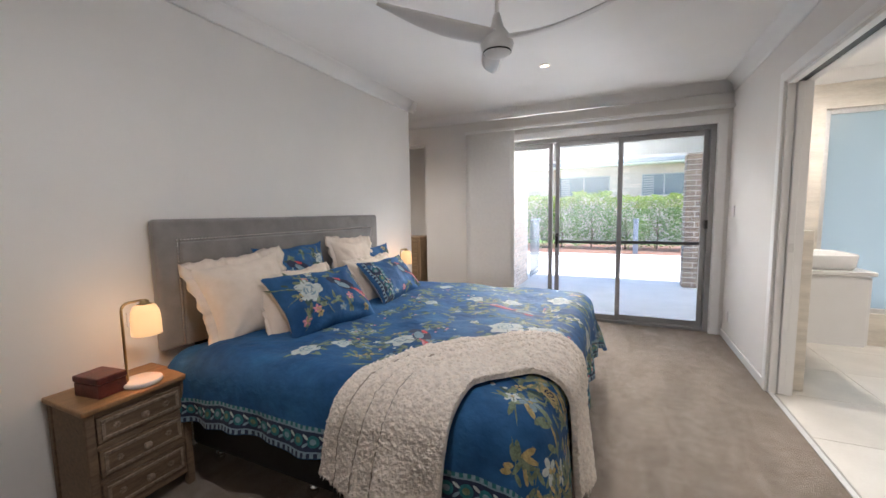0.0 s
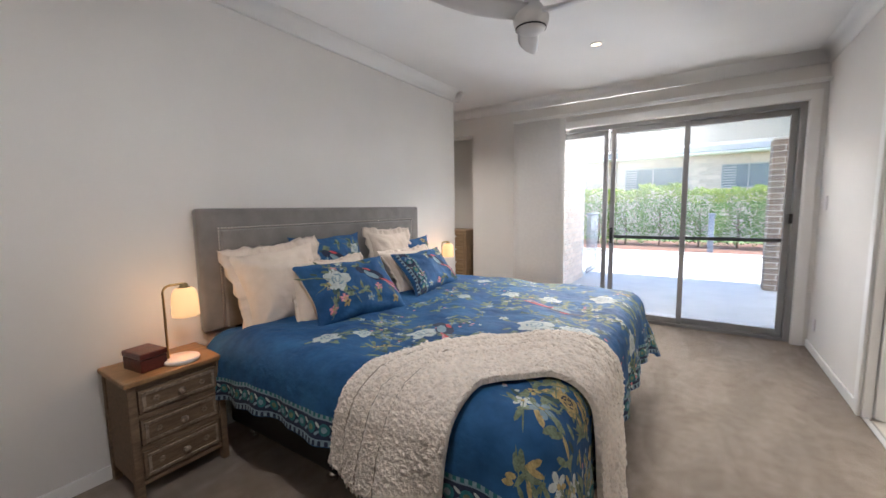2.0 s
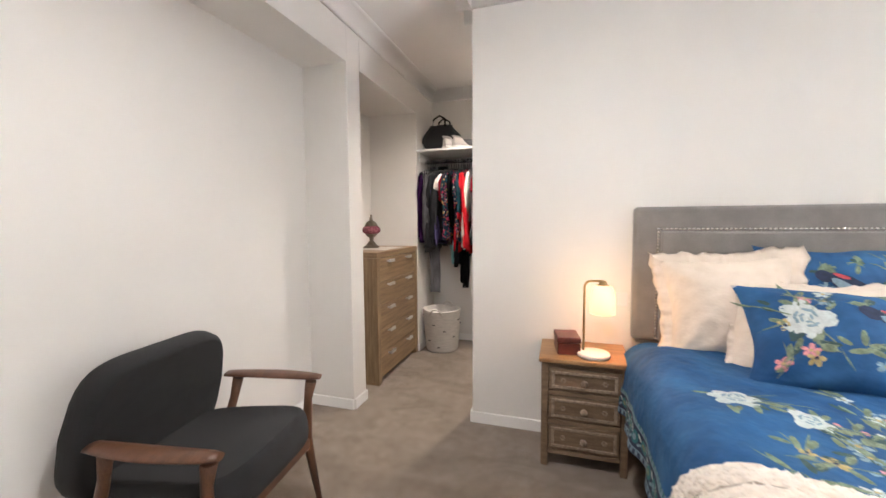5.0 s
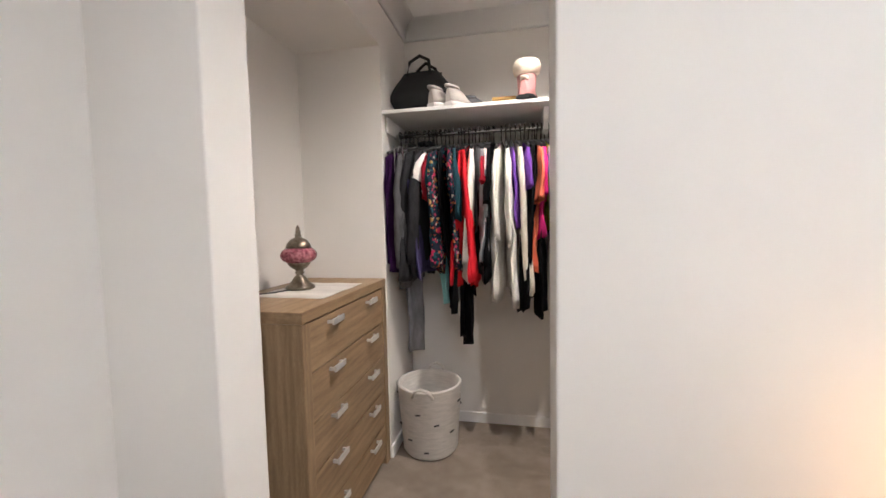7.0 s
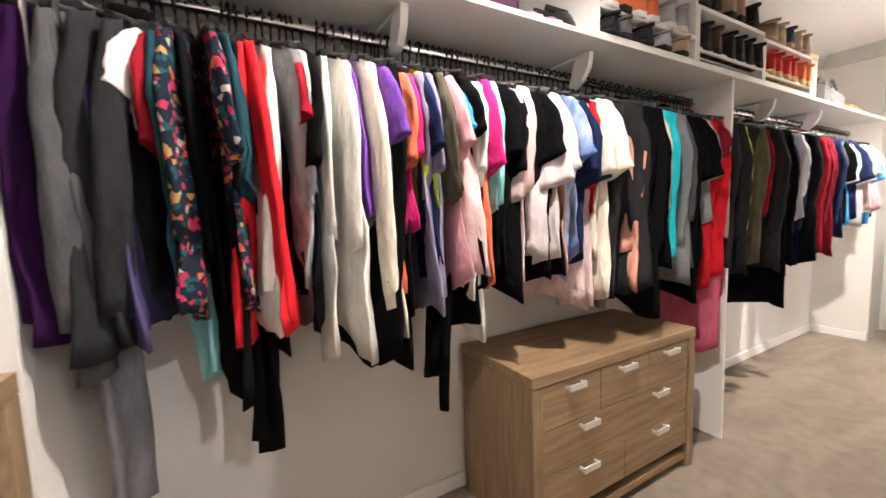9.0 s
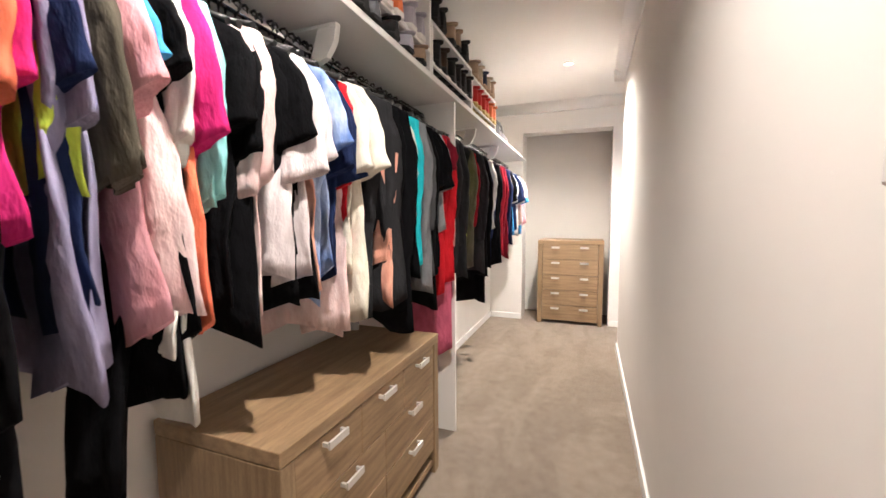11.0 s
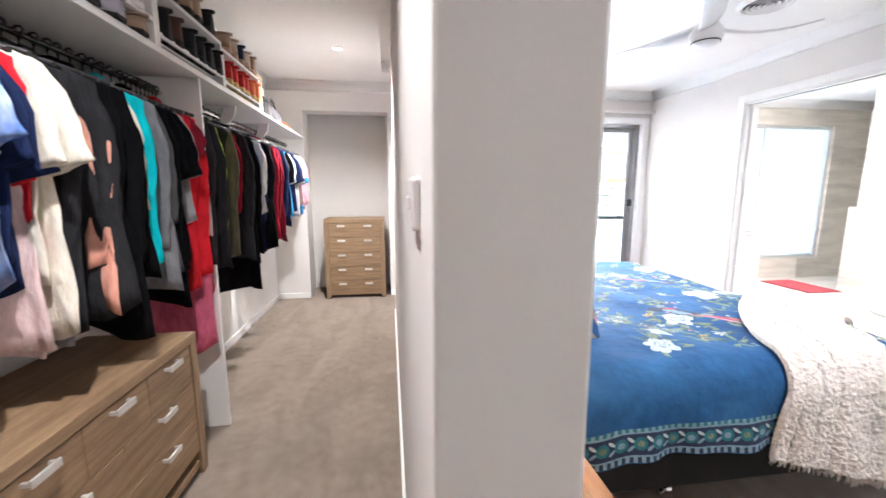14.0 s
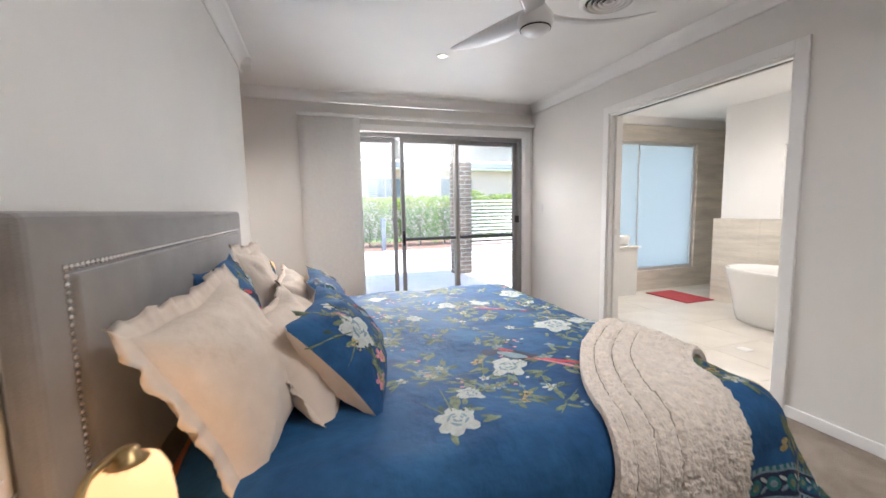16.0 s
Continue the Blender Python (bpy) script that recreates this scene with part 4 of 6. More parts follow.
# front row
pillow(lean(-1.80, 1.72, 0.80, 36, -8), 0.58, 0.41, 0.19, M_LINEN, "cream quilted pillow behind the blue one", 11, 0.02)
pillow(lean(-1.66, 1.75, 0.80, 40, -8), 0.64, 0.42, 0.22, M_DUVET, "blue pillow printed with white rose and red bird", 12, 0, motif(14, [(-0.15, 0.03, 0.075)], [(0.10, 0.03, 2.5)], 16), M_LINEN)
pillow(lean(-1.83, 2.56, 0.80, 34, 2), 0.60, 0.36, 0.14, M_LINEN, "cream ruffled pillow behind the blue one, far side", 15, 0.025)
fp = pillow(lean(-1.69, 2.55, 0.80, 38, 2), 0.64, 0.38, 0.15, M_DUVET, "blue pillow with a patterned band and a bird", 16, 0, motif(18, [(0.22, -0.06, 0.04)], [(0.08, 0.03, 2.4)], 10), M_LINEN)
bm = bmesh.new()
ff = pillow_at(0.64, 0.38, 0.15, 16)
border(bm, lambda u, w, l: ff(-0.30 + w, u, 0.002 + l), (-0.18, 0.18), 0.014, rng)
part("border_print", bm, PRINT, fp)


# ---------------------------------------------------------------- bedside tables
def bedside(y0, y1, label):
    """Three-drawer table against the partition; local x runs out into the room, y along the wall."""
    w, d, h = y1 - y0, 0.315, 0.555
    t = thing("bedside_table", pose(XP1 + 0.006, y0, 0), label, "bedside table", "tables beside the bed")
    part("top", bx(0, d + 0.012, -0.012, w + 0.012, h - 0.024, h, 0.006), M_HONEY, t, "warm honey timber top")
    for x in (0.002, d - 0.036):
        for y in (0.0, w - 0.034):
            part("leg", bx(x, x + 0.034, y, y + 0.034, 0, h - 0.025, 0.005), M_WASH, t)
    bm = bmesh.new()
    box(bm, 0.036, d - 0.036, 0.006, 0.020, 0.075, h - 0.026)
    box(bm, 0.036, d - 0.036, w - 0.020, w - 0.006, 0.075, h - 0.026)
    box(bm, 0.004, 0.016, 0.034, w - 0.034, 0.075, h - 0.026)
    box(bm, 0.02, d - 0.012, 0.034, w - 0.034, 0.070, 0.084)
    for z in (0.068, 0.222, 0.368, 0.505):
        box(bm, d - 0.030, d - 0.006, 0.034, w - 0.034, z, z + 0.022, 0.002)
    part("carcass", bm, M_WASH, t)
    for z0, z1 in ((0.094, 0.219), (0.247, 0.365), (0.393, 0.502)):
        f = part("drawer", bx(d - 0.028, d - 0.004, 0.038, w - 0.038, z0, z1, 0.003), M_WASH, t)
        bm = bmesh.new()
        a, b = 0.050, w - 0.050
        p, q = z0 + 0.012, z1 - 0.012
        for e in ((a, b, p, p + 0.014), (a, b, q - 0.014, q), (a, a + 0.014, p + 0.0145, q - 0.0145), (b - 0.014, b, p + 0.0145, q - 0.0145)):
            box(bm, d - 0.005, d + 0.002, e[0], e[1], e[2], e[3], 0.002)
        part("carved_border", bm, M_CARVE, f, "whitened carved border")
        for yy in (a + 0.055, b - 0.055):
            bm = bmesh.new()
            for k in range(6):
                an = k * math.pi / 3
                box(bm, d - 0.005, d - 0.001, yy + 0.009 * math.cos(an) - 0.004, yy + 0.009 * math.cos(an) + 0.004, (p + q) / 2 + 0.009 * math.sin(an) - 0.004, (p + q) / 2 + 0.009 * math.sin(an) + 0.004)
            part("carved_rosette", bm, M_CARVE, f)
        k = lathe([(0.006, 0), (0.007, 0.012), (0.015, 0.016), (0.017, 0.022), (0.012, 0.030), (0.001, 0.032)], 14)
        bmesh.ops.transform(k, matrix=pose(d - 0.004, w / 2, (z0 + z1) / 2) @ pose(0, 0, 0, 0, 90, 0), verts=k.verts)
        part("knob", k, M_CARVE, f, "turned wooden knob")
    return t


bedside(0.715, 1.115, "limewashed carved three-drawer bedside table beside the bed")
bedside(3.23, 3.63, "limewashed carved bedside table on the bed's far side")


def bedside_lamp(x, y, z, label):
    t = thing("bedside_lamp", pose(x, y, z) @ Matrix.Diagonal((1.03, 1.03, 1.06, 1)), label, "table lamp", "lamps beside the bed")
    part("base", lathe([(0.001, 0), (0.072, 0.001), (0.076, 0.010), (0.074, 0.018), (0.068, 0.021), (0.001, 0.022)], 28), M_MARBLE, t, "round white marble base")
    pts = [(-0.02, -0.045, 0.02), (-0.02, -0.045, 0.32)] + [(-0.02, -0.045 + 0.03 * (1 - math.cos(a)), 0.32 + 0.03 * math.sin(a)) for a in (0.4, 0.8, 1.2, 1.57)] + [(-0.01, 0.03, 0.352), (0.0, 0.045, 0.350)]
    part("stem", tube(pts, 0.0055, 8), M_BRASS, t, "bent brass stem")
    part("cap", lathe([(0.001, 0.355), (0.016, 0.352), (0.018, 0.340), (0.030, 0.335)], 16, (0, 0.035, 0)), M_BRASS, t)
    prof = [(0.028, 0.336), (0.042, 0.328), (0.052, 0.305), (0.056, 0.27), (0.057, 0.205), (0.054, 0.204), (0.053, 0.268), (0.049, 0.302), (0.040, 0.322), (0.026, 0.332)]
    s = part("shade", lathe(prof, 24, (0, 0.035, 0), caps=False), M_SHADE, t, "glowing dome glass shade")
    s.visible_shadow = False
    return t


bedside_lamp(*LAMPS[0], "brass bedside lamp with glowing dome shade, switched on")
bedside_lamp(*LAMPS[1], "brass bedside lamp, far side of the bed, switched on")
cord = thing("lamp_cord", pose(0, 0, 0), "thin lamp cord along the wall", "cord")
part("wire", tube([(XP1 + 0.004, 1.03, 0.78), (XP1 + 0.005, 1.08, 0.795), (XP1 + 0.006, 1.17, 0.79)], 0.003, 6), M_WHITE, cord)

jb = thing("trinket_box", pose(-2.085, 0.835, 0.555, 0, 0, 8), "small red lacquered wooden box on the bedside table", "box")
part("body", bx(-0.075, 0.075, -0.055, 0.055, 0, 0.058, 0.004), M_BOX, jb)
part("lid", bx(-0.078, 0.078, -0.058, 0.058, 0.060, 0.088, 0.006), M_BOX, jb)

# ---------------------------------------------------------------- armchair
ch = thing("armchair", pose(-1.085, -0.435, 0, 0, 0, 7), "low charcoal wool armchair with walnut arms and legs", "armchair")


def cushion(w, d, t, rnd, bulge, n=18):
    bm = bmesh.new()
    rings = []
    for k in range(9):
        a = -math.pi / 2 + math.pi * k / 8
        s = 1 - 0.07 * (1 - math.cos(a)) - 0.06 * max(0, abs(math.sin(a)) - 0.8)
        ring = []
        for i in range(32):
            ph = 2 * math.pi * i / 32
            cx = math.copysign(abs(math.cos(ph)) ** rnd, math.cos(ph))
            cy = math.copysign(abs(math.sin(ph)) ** rnd, math.sin(ph))
            ring.append(Vector((w / 2 * cx * s, d / 2 * cy * s, t / 2 * math.sin(a))))
        rings.append(ring)
    loft(bm, rings)
    for v in bm.verts:
        v.co.z += bulge * (1 - min(1, (2 * v.co.x / w) ** 2)) * (1 - min(1, (2 * v.co.y / d) ** 2)) * (1 if v.co.z > 0 else 0)
    return bm


bm = cushion(0.55, 0.54, 0.13, 0.40, 0.03)
bmesh.ops.transform(bm, matrix=pose(0, 0.03, 0.365, 6, 0, 0), verts=bm.verts)
part("seat", bm, M_CHARCOAL, ch)
bm = cushion(0.60, 0.48, 0.10, 0.44, 0.03)
for v in bm.verts:
    v.co.z += 0.16 * v.co.x ** 2
    if v.co.y > 0:
        v.co.x *= 1 - 0.12 * (v.co.y / 0.25)
bmesh.ops.transform(bm, matrix=pose(0, -0.205, 0.548, 76, 0, 0), verts=bm.verts)
part("backrest", bm, M_CHARCOAL, ch)
bm = bmesh.new()
for y in (-0.20, 0.255):
    box(bm, -0.245, 0.245, y - 0.015, y + 0.015, 0.275, 0.315, 0.006)
for x in (-0.23, 0.23):
    box(bm, x - 0.014, x + 0.014, -0.184, 0.239, 0.276, 0.314, 0.006)
part("seat_frame", bm, M_WALNUT, ch)
for sx in (-1, 1):
    x = sx * 0.285
    part("leg", tube([(x * 0.99, 0.26, 0.548), (x * 0.98, 0.245, 0.47), (x * 0.95, 0.24, 0.30), (x * 1.02, 0.28, 0.0)], [0.024, 0.017, 0.021, 0.011], 10), M_WALNUT, ch)
    part("leg", tube([(x * 1.0, -0.09, 0.542), (x * 0.98, -0.11, 0.45), (x * 0.95, -0.16, 0.30), (x * 0.96, -0.24, 0.0)], [0.022, 0.017, 0.021, 0.011], 10), M_WALNUT, ch)
    bm = bmesh.new()
    rings = []
    for k in range(13):
        s = k / 12
        y = -0.14 + 0.44 * s
        wv = 0.022 + 0.020 * math.sin(s * math.pi * 0.8 + 0.4) - 0.010 * (s > 0.95)
        cx = x + sx * 0.012 * math.sin(s * math.pi)
        z = 0.556 + 0.012 * s
        rings.append([Vector((cx + wv * math.cos(a), y, z + 0.011 * math.sin(a))) for a in [i * math.pi / 5 for i in range(10)]])
    part("armrest", loft(bm, rings), M_WALNUT, ch)
    part("stretcher", tube([(sx * 0.235, -0.155, 0.295), (x * 0.95, -0.16, 0.31)], 0.013, 8), M_WALNUT, ch)


# ---------------------------------------------------------------- oak chests
def chest(m, w, d, h, rows, label, group="", drop=None, pair=0.24):
    """A chest of drawers; local front faces -y, x from 0 to w. rows: list of (height share, columns, handles)."""
    t = thing("chest_of_drawers", m, label, "chest of drawers", group)
    part("top", bx(0, w, 0, d, h - 0.042, h, 0.003), M_OAK, t)
    for x in (0.0, w - 0.05):
        part("side", bx(x, x + 0.05, 0.001, d - 0.002, 0.0, h - 0.043, 0.003), M_OAKV, t)
    bm = bmesh.new()
    box(bm, 0.051, w - 0.051, d - 0.016, d - 0.004, 0.04, h - 0.044)
    box(bm, 0.051, w - 0.051, 0.012, d - 0.02, 0.04, 0.07)
    part("carcass", bm, M_OAK, t)
    z1 = h - 0.046
    for hh, cols, hand in rows:
        z0 = z1 - hh
        cw = (w - 0.104) / cols
        for c in range(cols):
            a, b = 0.052 + c * cw + 0.002, 0.052 + (c + 1) * cw - 0.002
            dr = part("drawer", bx(a, b, 0.006, 0.03, z0 + 0.003, z1 - 0.002, 0.002), M_OAK, t)
            for k in range(hand):
                cx = a + (b - a) * ((k + 0.5) / hand if hand == 1 else (pair + (1 - 2 * pair) * k))
                zc = z1 - drop if drop else (z0 + z1) / 2 + 0.006
                hb = bx(cx - 0.045, cx + 0.045, -0.022, -0.014, zc - 0.012, zc + 0.012, 0.002)
                box(hb, cx - 0.045, cx - 0.036, -0.0139, 0.0055, zc - 0.006, zc + 0.006)
                box(hb, cx + 0.036, cx + 0.045, -0.0139, 0.0055, zc - 0.006, zc + 0.006)
                part("handle", hb, M_STEEL, dr, "brushed steel bar handle")
        z1 = z0
    return t


five = [(0.176, 1, 2)] * 5
chest(pose(-3.262, 4.635, 0), 0.71, 0.44, 0.97, five, "oak five-drawer chest standing in the end recess", drop=0.036)
chest(pose(-2.566, -0.482, 0, 0, 0, 180), 0.812, 0.45, 1.0, [(0.181, 1, 2)] * 5, "oak five-drawer chest in the side recess under a lamp", drop=0.030)
chest(pose(-3.372, 0.735, 0, 0, 0, 90), 1.02, 0.45, 0.68, [(0.170, 3, 1), (0.172, 2, 1), (0.172, 2, 1)], "low oak chest of drawers beneath hanging clothes", drop=0.024)

rn = thing("table_runner", pose(-2.99, -0.685, 1.0), "striped cream cloth runner on the oak chest", "runner")
part("cloth", sheet(lambda u, v, l: Vector((u + 0.02 * v, v, 0.001 + l + 0.0012 * math.sin(u * 30) + 0.0008 * math.sin(v * 40))), span(-0.19, 0.19, 24), span(-0.16, 0.155, 20), 0.002), M_RUNNER, rn)
tl = thing("mosaic_lamp", pose(-2.99, -0.745, 1.0045), "bronze lamp with a pink mosaic glass globe, unlit", "table lamp")
part("base", lathe([(0.001, 0), (0.060, 0.001), (0.064, 0.008), (0.060, 0.016), (0.048, 0.024), (0.034, 0.04), (0.024, 0.055), (0.016, 0.062), (0.015, 0.068), (0.022, 0.074), (0.016, 0.080), (0.020, 0.088), (0.036, 0.098), (0.048, 0.112), (0.050, 0.120)], 28), M_BRONZE, tl)
part("globe", lathe([(0.046, 0.118), (0.066, 0.128), (0.076, 0.142), (0.078, 0.156), (0.072, 0.172), (0.056, 0.184), (0.044, 0.188)], 32), M_MOSAIC, tl, "pink mosaic glass globe")
part("crown", lathe([(0.054, 0.182), (0.054, 0.192), (0.048, 0.206), (0.034, 0.222), (0.018, 0.230), (0.012, 0.236), (0.016, 0.242), (0.010, 0.248), (0.014, 0.256), (0.008, 0.262), (0.009, 0.272), (0.003, 0.284), (0.001, 0.286)], 28), M_BRONZE, tl)
part("cord", tube([(0.06, -0.01, 0.006), (0.12, -0.05, 0.004), (0.17, -0.10, 0.004), (0.19, -0.20, 0.004)], 0.003, 6), M_BLACK, tl)

bk = thing("laundry_basket", pose(-3.53, -0.29, 0) @ Matrix.Diagonal((1.14, 1.14, 1.1, 1)), "white rope laundry basket with a looped rim", "basket")
bm = bmesh.new()
prof = [(0.001, 0.0), (0.125, 0.001), (0.132, 0.012)]
nb = 26
for k in range(nb):
    z = 0.014 + 0.345 * k / nb
    r = 0.132 + 0.025 * k / nb
    prof += [(r, z), (r + 0.005, z + 0.005), (r, z + 0.012)]
prof += [(0.150, 0.36), (0.145, 0.35), (0.128, 0.03), (0.001, 0.02)]
part("weave", lathe(prof, 36), M_BASKET, bk)
bm = bmesh.new()
for k in range(16):
    a = k * 2.399
    z = 0.05 + 0.28 * ((k * 7) % 16) / 16
    r = 0.140 + 0.025 * z / 0.36
    p = Vector((r * math.cos(a), r * math.sin(a), z))
    q = Vector((r * math.cos(a + 0.16), r * math.sin(a + 0.16), z + 0.003))
    tube([p, (p + q) / 2 * 1.005, q], 0.004, 5, bm)
tagged(part("stitching", bm, M_BLACK, bk, "dark stitched dashes"), kind="stuff")
for s in (-1, 1):
    part("handle", tube([(s * 0.155, -0.05, 0.33), (s * 0.175, -0.03, 0.372), (s * 0.178, 0.0, 0.382), (s * 0.175, 0.03, 0.372), (s * 0.155, 0.05, 0.33)], 0.008, 8), M_BASKET, bk)

# ---------------------------------------------------------------- wardrobe fittings
SHX, SHZ = -3.385, 1.862
wr = tagged(new("wardrobe_shelf"), "long white wardrobe shelf with hanging rails and brackets", "shelf")
part("board", bx(XB + 0.002, SHX, YS + 0.002, 4.47, SHZ, SHZ + 0.018, 0.002), M_WHITE, wr)
part("end_panel", bx(XB + 0.016, -3.40, 2.085, 2.103, 0, SHZ - 0.001, 0.002), M_WHITE, wr)
for a, b in ((YS + 0.004, 2.083), (2.105, 4.45)):
    rail = tube([(-3.585, a, 1.785), (-3.585, b, 1.785)], 0.0135, 12)
    part("rail", rail, M_CHROME, wr, "chrome hanging rail")
for y in (0.36, 1.15, 2.75, 3.45):
    bm = bmesh.new()
    box(bm, -3.83, -3.47, y - 0.013, y + 0.013, SHZ - 0.012, SHZ - 0.001, 0.002)
    loft(bm, [[Vector((x, y - 0.012, z)) for x, z in ((-3.54, SHZ - 0.013), (-3.47, SHZ - 0.013), (-3.48, SHZ - 0.06), (-3.51, SHZ - 0.105), (-3.55, SHZ - 0.122), (-3.575, SHZ - 0.110), (-3.56, SHZ - 0.07))], [Vector((x, y + 0.012, z)) for x, z in ((-3.54, SHZ - 0.013), (-3.47, SHZ - 0.013), (-3.48, SHZ - 0.06), (-3.51, SHZ - 0.105), (-3.55, SHZ - 0.122), (-3.575, SHZ - 0.110), (-3.56, SHZ - 0.07))]])
    part("bracket", bm, M_WHITE, wr, smooth=False)
for y0, sgn in ((YS + 0.03, 1),):
    part("cleat", bx(XB + 0.018, -3.44, YS + 0.003, YS + 0.018, SHZ - 0.085, SHZ - 0.002, 0.003), M_WHITE, wr)
for i in range(3):
    part("pull_out_bar", tube([(-3.42, YS + 0.055 + 0.022 * i, 1.70), (-3.415, YS + 0.055 + 0.022 * i, 1.36)], 0.005, 8), M_CHROME, wr, "chrome hanger bar")

# shoe cubbies
SZ = SHZ + 0.018
CUBES = [(1.08, 1.74, 0.47, 0.095), (1.743, 2.38, 0.25, 0.055), (2.383, 3.0, 0.225, 0.04)]
for y0, y1, hh, mid in CUBES:
    c = thing("shoe_cubby", pose(0, 0, SZ), "open white shoe rack unit on the wardrobe shelf", "shoe rack", "shoe racks on the shelf")
    x0, x1 = XB + 0.05, SHX - 0.004
    for y in (y0, y1 - 0.018):
        part("side", bx(x0, x1, y, y + 0.018, 0, hh, 0.002), M_WHITE, c)
    part("shelf", bx(x0, x1, y0 + 0.0185, y1 - 0.0185, hh - 0.018, hh, 0.002), M_WHITE, c)
    part("shelf", bx(x0, x1, y0 + 0.0185, y1 - 0.0185, 0, 0.012, 0.002), M_WHITE, c)
    for k in range(9):
        x = x0 + (x1 - 0.03 - x0) * k / 9
        part("slat", bx(x, x + 0.02, y0 + 0.0185, y1 - 0.0185, mid, mid + 0.008, 0.001), M_WHITE, c)
    part("lip", bx(x1 - 0.014, x1, y0 + 0.0185, y1 - 0.0185, mid, mid + 0.018, 0.002), M_WHITE, c)

SHMAT = {}


def cloth(name, c, **k):
    if name not in SHMAT:
        SHMAT[name] = mat(name, c, 0.85, 0.12, 7, 0.3, 240, sheen=0.02, **k)
    return SHMAT[name]


def shoe(m, c, sole, label, boot=0.0, k=1.0):
    """Toe towards local +x."""
    t = thing("shoe", m, label, "shoe", "shoes on the rack")
    L = 0.26 * k
    rings, srings = [], []
    for i in range(11):
        s = i / 10
        x = (s - 0.5) * L
        w = 0.034 + 0.012 * math.sin(s * 3.0) + (0.006 if 0.6 < s < 0.9 else 0)
        w *= (0.55 if i in (0, 10) else 1)
        top = 0.105 - 0.062 * smooth01((s - 0.28) / 0.45) - (0.02 if i == 10 else 0) - (0.015 if i == 0 else 0)
        rings.append([Vector((x, w * math.cos(a) * (1 - 0.35 * max(0, math.sin(a))), 0.020 + (top - 0.02) * max(0, math.sin(a)) ** 0.8)) for a in [math.pi * j / 8 for j in range(9)]])
        srings.append([Vector((x, (w + 0.004) * cx, z)) for cx, z in ((-1, 0.0), (1, 0.0), (1.03, 0.012), (1, 0.021), (-1, 0.021), (-1.03, 0.012))])
    part("upper", loft(bmesh.new(), rings), c, t)
    part("sole", loft(bmesh.new(), srings), sole, t)
    part("opening", loft(bmesh.new(), [[Vector((-0.35 * L + 0.055 * math.cos(a), 0.022 * math.sin(a), 0.094 + z)) for a in [i * math.pi / 6 for i in range(12)]] for z in (0.0, 0.012)]), c if not boot else M_LINEN, t)
    if boot:
        part("shaft", lathe([(0.040, 0.025), (0.044, 0.06), (0.048, boot - 0.005), (0.046, boot)], 18, (-0.06, 0, 0)), c, t)
        part("cuff", lathe([(0.045, boot - 0.008), (0.064, boot + 0.006), (0.07, boot + 0.04), (0.06, boot + 0.065), (0.03, boot + 0.07)], 18, (-0.06, 0, 0)), M_LINEN, t, "fluffy fleece cuff")
    return t


WHITE_R, BLK = cloth("white_rubber", (0.72, 0.70, 0.67)), cloth("black_cloth", (0.006, 0.006, 0.007))
ORANGE, GREYC = cloth("orange_knit", (0.75, 0.19, 0.06)), cloth("lilac_grey_knit", (0.42, 0.40, 0.46))
SHOES = []
TAN, MESH, CANVAS = cloth("tan_suede", (0.40, 0.28, 0.19)), cloth("grey_mesh", (0.12, 0.12, 0.13)), cloth("cream_canvas", (0.55, 0.46, 0.34))
REDP, GOLD, BROWN = cloth("red_patent", (0.55, 0.025, 0.02)), cloth("gold_sole", (0.5, 0.36, 0.12)), cloth("brown_leather", (0.08, 0.045, 0.03))
for y, c, s in ((1.15, ORANGE, WHITE_R), (1.23, ORANGE, BLK), (1.33, ORANGE, WHITE_R), (1.42, ORANGE, WHITE_R), (1.53, GREYC, WHITE_R), (1.62, GREYC, WHITE_R)):
    SHOES.append((y, SZ + 0.104, c, s, 1.0))
for y, c in ((1.16, BLK), (1.25, MESH), (1.38, BLK), (1.50, GREYC), (1.62, TAN)):
    SHOES.append((y, SZ + 0.013, c, BLK, 0.7))
for y, c in ((1.80, BLK), (1.89, BLK), (2.02, TAN), (2.11, TAN), (2.26, BLK)):
    SHOES.append((y, SZ + 0.251, c, BLK, 1.0))
for y, c in ((1.80, BLK), (1.89, BROWN), (2.02, BLK), (2.11, BLK), (2.22, BLK), (2.31, BLK)):
    SHOES.append((y, SZ + 0.065, c, BLK, 1.1))
for y in (2.45, 2.54, 2.66, 2.75, 2.86, 2.94):
    SHOES.append((y, SZ + 0.05, REDP if y < 2.8 else ORANGE, GOLD, 1.15))
for y, c in ((2.46, TAN), (2.56, CANVAS), (2.68, cloth("navy_cloth", (0.02, 0.03, 0.07))), (2.78, CANVAS), (2.90, TAN)):
    SHOES.append((y, SZ + 0.226, c, TAN, 1.0))
for y, z, c, s, tall in SHOES:
    shoe(pose(-3.505, y, z, 0, 0, 180 + random.uniform(-9, 9)) @ Matrix.Diagonal((1, 1, tall, 1)), c, s, c.name.replace("_", " ") + " shoe standing on the white rack")

